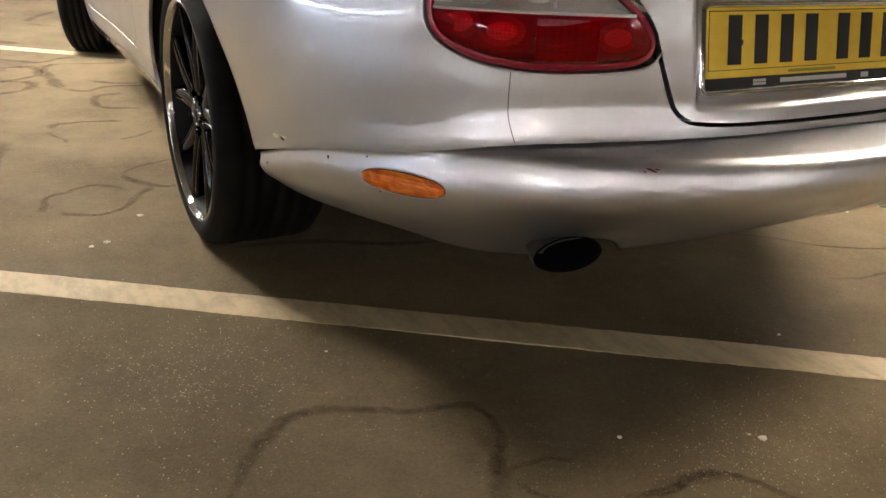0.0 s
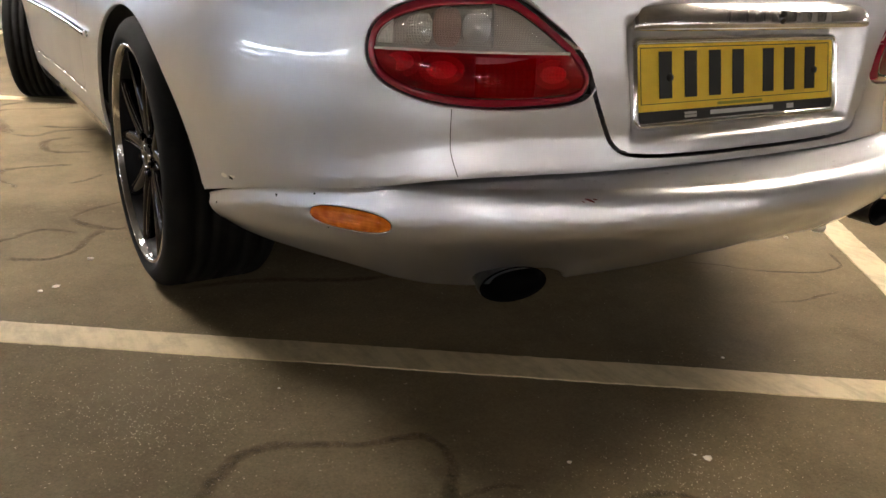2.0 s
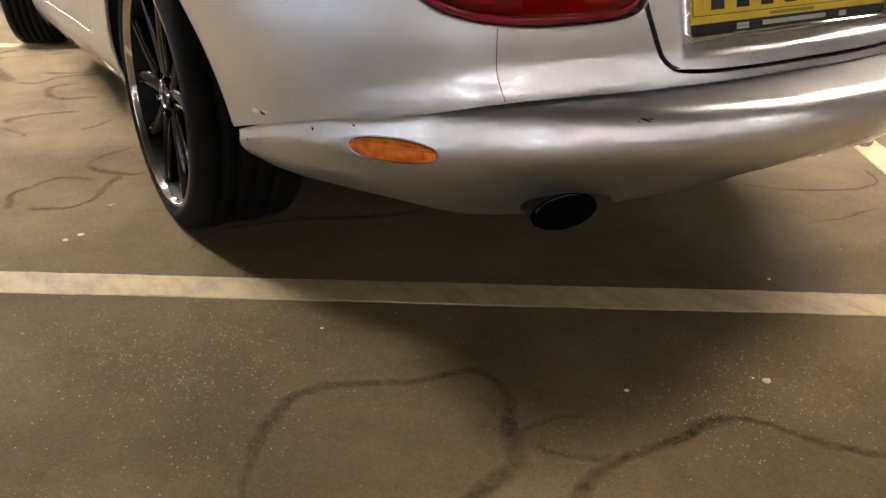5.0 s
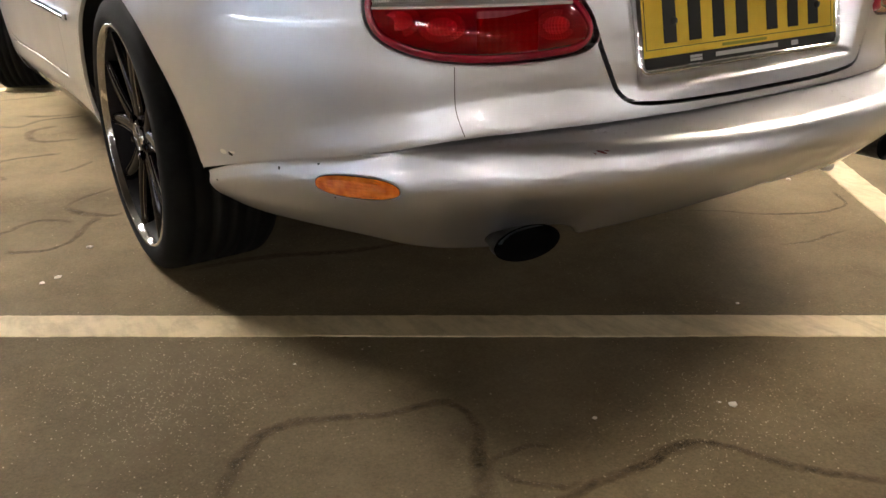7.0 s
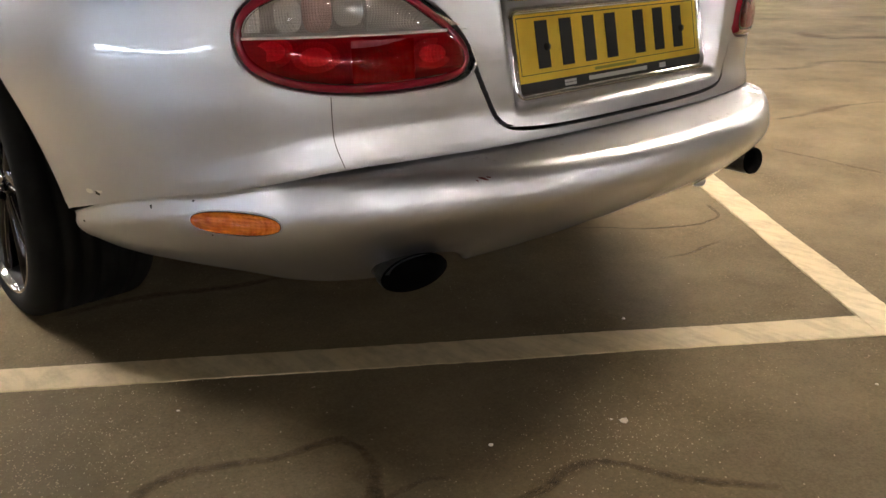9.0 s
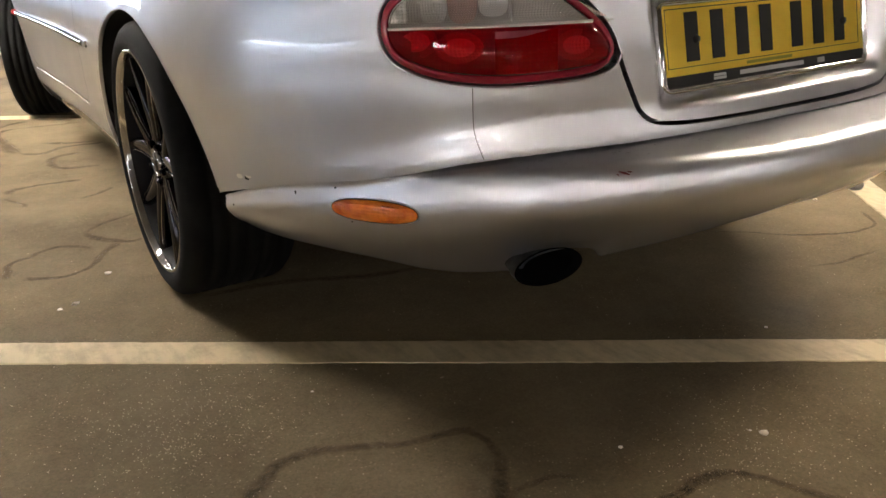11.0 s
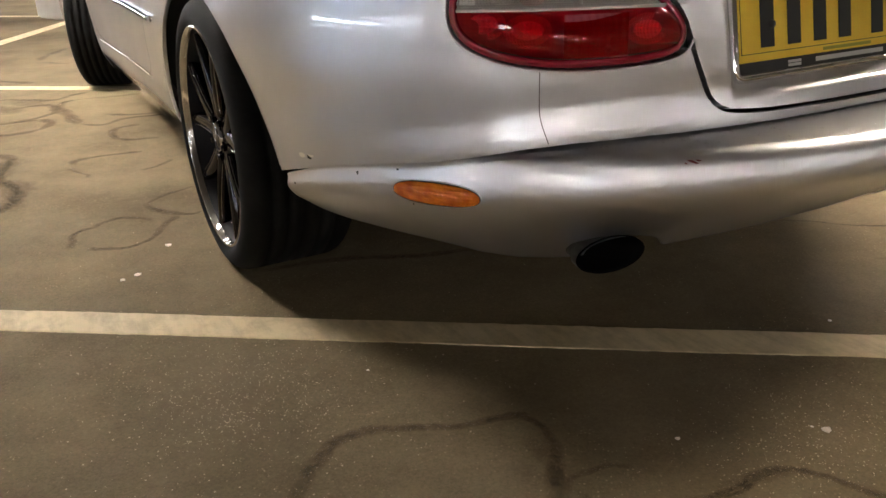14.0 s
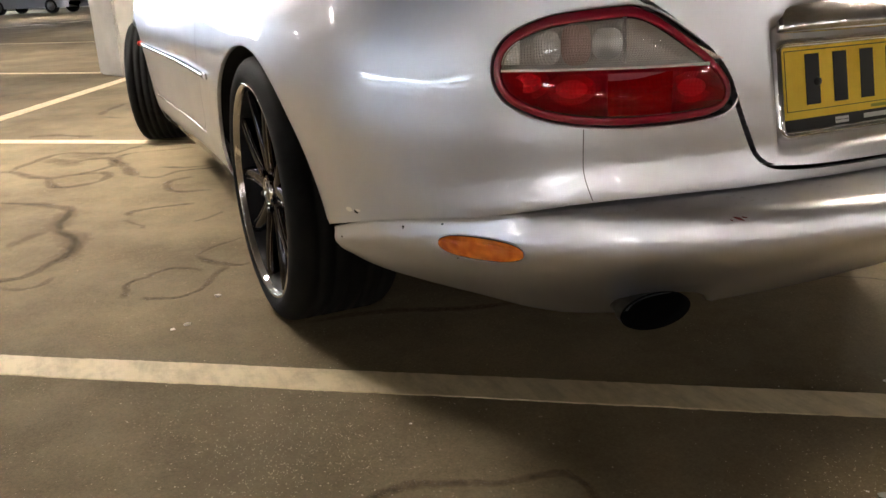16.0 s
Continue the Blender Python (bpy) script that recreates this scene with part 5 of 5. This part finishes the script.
stain(0.022, 0.6, [(-1.65, 2.96), (-1.56, 2.90), (-1.50, 2.85), (-1.44, 2.80), (-1.38, 2.74), (-1.33, 2.67), (-1.31, 2.61), (-1.32, 2.53), (-1.34, 2.46), (-1.36, 2.40), (-1.36, 2.32), (-1.32, 2.22), (-1.30, 2.12), (-1.32, 2.04), (-1.35, 1.97), (-1.39, 1.92), (-1.42, 1.87), (-1.46, 1.84), (-1.49, 1.83), (-1.57, 1.85)])
stain(0.045, 0.45, [(-1.32, 2.61), (-1.34, 2.47), (-1.36, 2.38), (-1.40, 2.34)])
stain(0.05, 0.5, [(-1.35, 2.31), (-1.31, 2.20), (-1.31, 2.11), (-1.33, 2.02), (-1.37, 1.94)])
stain(0.032, 0.45, [(-1.37, 2.34), (-1.44, 2.30), (-1.49, 2.25), (-1.54, 2.16)])
stain(0.012, 0.45, [(-1.54, 1.79), (-1.48, 1.72), (-1.43, 1.72), (-1.40, 1.75), (-1.38, 1.80)])
stain(0.012, 0.6, [(-0.98, 1.76), (-0.95, 1.69), (-0.91, 1.62), (-0.87, 1.59), (-0.84, 1.60)])
stain(0.012, 0.6, [(-0.91, 1.61), (-0.95, 1.56), (-0.97, 1.52), (-1.00, 1.46), (-1.03, 1.43), (-1.07, 1.42), (-1.11, 1.43), (-1.17, 1.47)])
stain(0.013, 0.6, [(-1.22, 1.49), (-1.20, 1.55), (-1.20, 1.59), (-1.18, 1.62), (-1.14, 1.64), (-1.12, 1.66), (-1.06, 1.69), (-1.02, 1.65), (-0.98, 1.61)])
stain(0.009, 0.5, [(-0.98, 1.76), (-0.92, 1.82), (-0.87, 1.85), (-0.80, 1.88)])
stain(0.035, 0.6, [(-1.48, 4.62), (-1.39, 4.60), (-1.31, 4.56), (-1.21, 4.44), (-1.14, 4.36)])
stain(0.03, 0.45, [(-1.05, 5.26), (-1.01, 5.44), (-0.92, 5.63), (-0.83, 5.80)])
stain(0.03, 0.45, [(-1.04, 5.17), (-0.93, 5.02), (-0.86, 5.02)])

for n, (x, y, r) in enumerate(((-0.447, 0.05, 0.0045), (-0.229, -0.052, 0.0085), (-0.24, -0.035, 0.003), (-1.085, 1.215, 0.009), (-0.98, 1.375, 0.010), (0.098, 0.198, 0.004), (0.21, -0.29, 0.004), (0.94, 0.68, 0.010), (-0.785, 0.505, 0.003), (-1.12, 1.20, 0.007))):
    rnd = random.Random(n)
    bm = bmesh.new()
    bmesh.ops.create_icosphere(bm, subdivisions=1, radius=r)
    for v in bm.verts:
        v.co *= 0.7 + 0.6 * rnd.random()
        v.co.z = v.co.z * 0.35 + r * 0.2
    ob = part("grit_chip", bm, CHALK, None, "small pale chip of grit lying on the floor")
    ob.location = (x, y, 0.0)
    tagged(ob, "", "grit", "pale chips on the floor")

_rnd = random.Random(11)
_v, _f = [], []
for n in range(3000):
    cx, cy, sp = _rnd.choice(((-1.04, 0.50, 0.09), (-0.98, 0.52, 0.10), (-1.02, 0.42, 0.10), (-0.95, 0.62, 0.14), (-1.08, 0.60, 0.12), (-0.9, 0.45, 0.2), (-0.27, -0.06, 0.08), (-0.20, -0.05, 0.10), (-0.38, -0.07, 0.07), (-0.5, 0.1, 0.6), (-1.2, 0.9, 0.4), (0.3, -0.2, 0.4)))
    x, y, r = _rnd.gauss(cx, sp), _rnd.gauss(cy, sp), _rnd.choice((0.0006, 0.0008, 0.0009, 0.0011, 0.0013, 0.0018))
    k, g0 = len(_v), _rnd.random() * 6.28
    for i in range(4):
        q = r * _rnd.uniform(0.6, 1.2)
        _v.append((x + q * math.cos(g0 + i * 1.57), y + q * math.sin(g0 + i * 1.57), 0.0005))
    _v.append((x, y, 0.0005 + r * 0.8))
    _f += [(k + i, k + (i + 1) % 4, k + 4) for i in range(4)]
tagged(raw("fine_grit", _v, _f, GRIT, None, "fine pale grit scattered over the floor", smooth=False), "", "grit", "", "stuff")


# ---- parked cars far off ----
def far_car(name, at, turn, mat, label):
    c = thing(name, label, "car", at, turn, "parked cars in the distance")
    ys = (-2.1, -2.05, -1.6, -0.9, -0.3, 0.9, 1.5, 2.0, 2.12)
    top = (0.55, 0.82, 0.95, 1.38, 1.45, 1.40, 0.98, 0.85, 0.55)
    wid = (0.72, 0.80, 0.84, 0.70, 0.66, 0.68, 0.84, 0.80, 0.70)
    verts, faces, m = [], [], 14
    for y, h, w in zip(ys, top, wid):
        for k in range(m):
            g = math.pi * k / (m - 1)
            cx, sz = math.cos(g), math.sin(g)
            belt = min(h, 0.85)
            ww = 0.86 if h > 0.6 else w
            x = ww * math.copysign(abs(cx) ** 0.35, cx)
            z = 0.25 + (h - 0.25) * abs(sz) ** 0.55
            if z > belt:
                x *= 1 - 0.28 * (z - belt) / max(0.05, 1.45 - belt)
            verts.append((x, y, z))
    for i in range(len(ys) - 1):
        for k in range(m - 1):
            a = i * m + k
            faces.append((a, a + 1, a + m + 1, a + m))
    faces += [tuple(range(m)), tuple(reversed(range(len(verts) - m, len(verts))))]
    raw("body", verts, faces, mat, c)
    for s in (-1, 1):
        block("side_window", (0.02, 2.0, 0.34), (s * 0.80, 0.1, 1.08), GLASS, c, bevel=0.008)
        block("headlight", (0.34, 0.06, 0.14), (s * 0.55, 2.08, 0.66), CHALK, c, bevel=0.015)
        for y in (-1.3, 1.35):
            v, f = lathe([(0.0, -0.09), (0.19, -0.09), (0.2, -0.10), (0.30, -0.10), (0.315, -0.06), (0.315, 0.06), (0.30, 0.10), (0.0, 0.10)], 32, (s * 0.76, y, 0.315))
            w = raw("wheel", v, f, RUBBER, c)
            v, f = lathe([(0.0, -0.012), (0.19, -0.012), (0.195, 0.0), (0.195, 0.012), (0.0, 0.012)], 24, (s * 0.86, y, 0.315))
            raw("hub_cap", v, f, STEEL, w)
    block("windscreen", (1.15, 0.5, 0.03), (0, 1.2, 1.2), GLASS, c, bevel=0.008)
    block("front_bumper", (1.6, 0.12, 0.2), (0, 2.1, 0.42), mat, c, bevel=0.03)
    return c


far_car("parked_car", (-5.2, 44.0, 0), 62, FARRED, "dull red parked car near the far parapet wall")
far_car("parked_car", (-1.5, 42.5, 0), 55, FARPAINT, "grey parked car near the far parapet wall")
far_car("parked_car", (-8.6, 46.0, 0), 62, FARPAINT, "grey parked car near the far parapet wall")
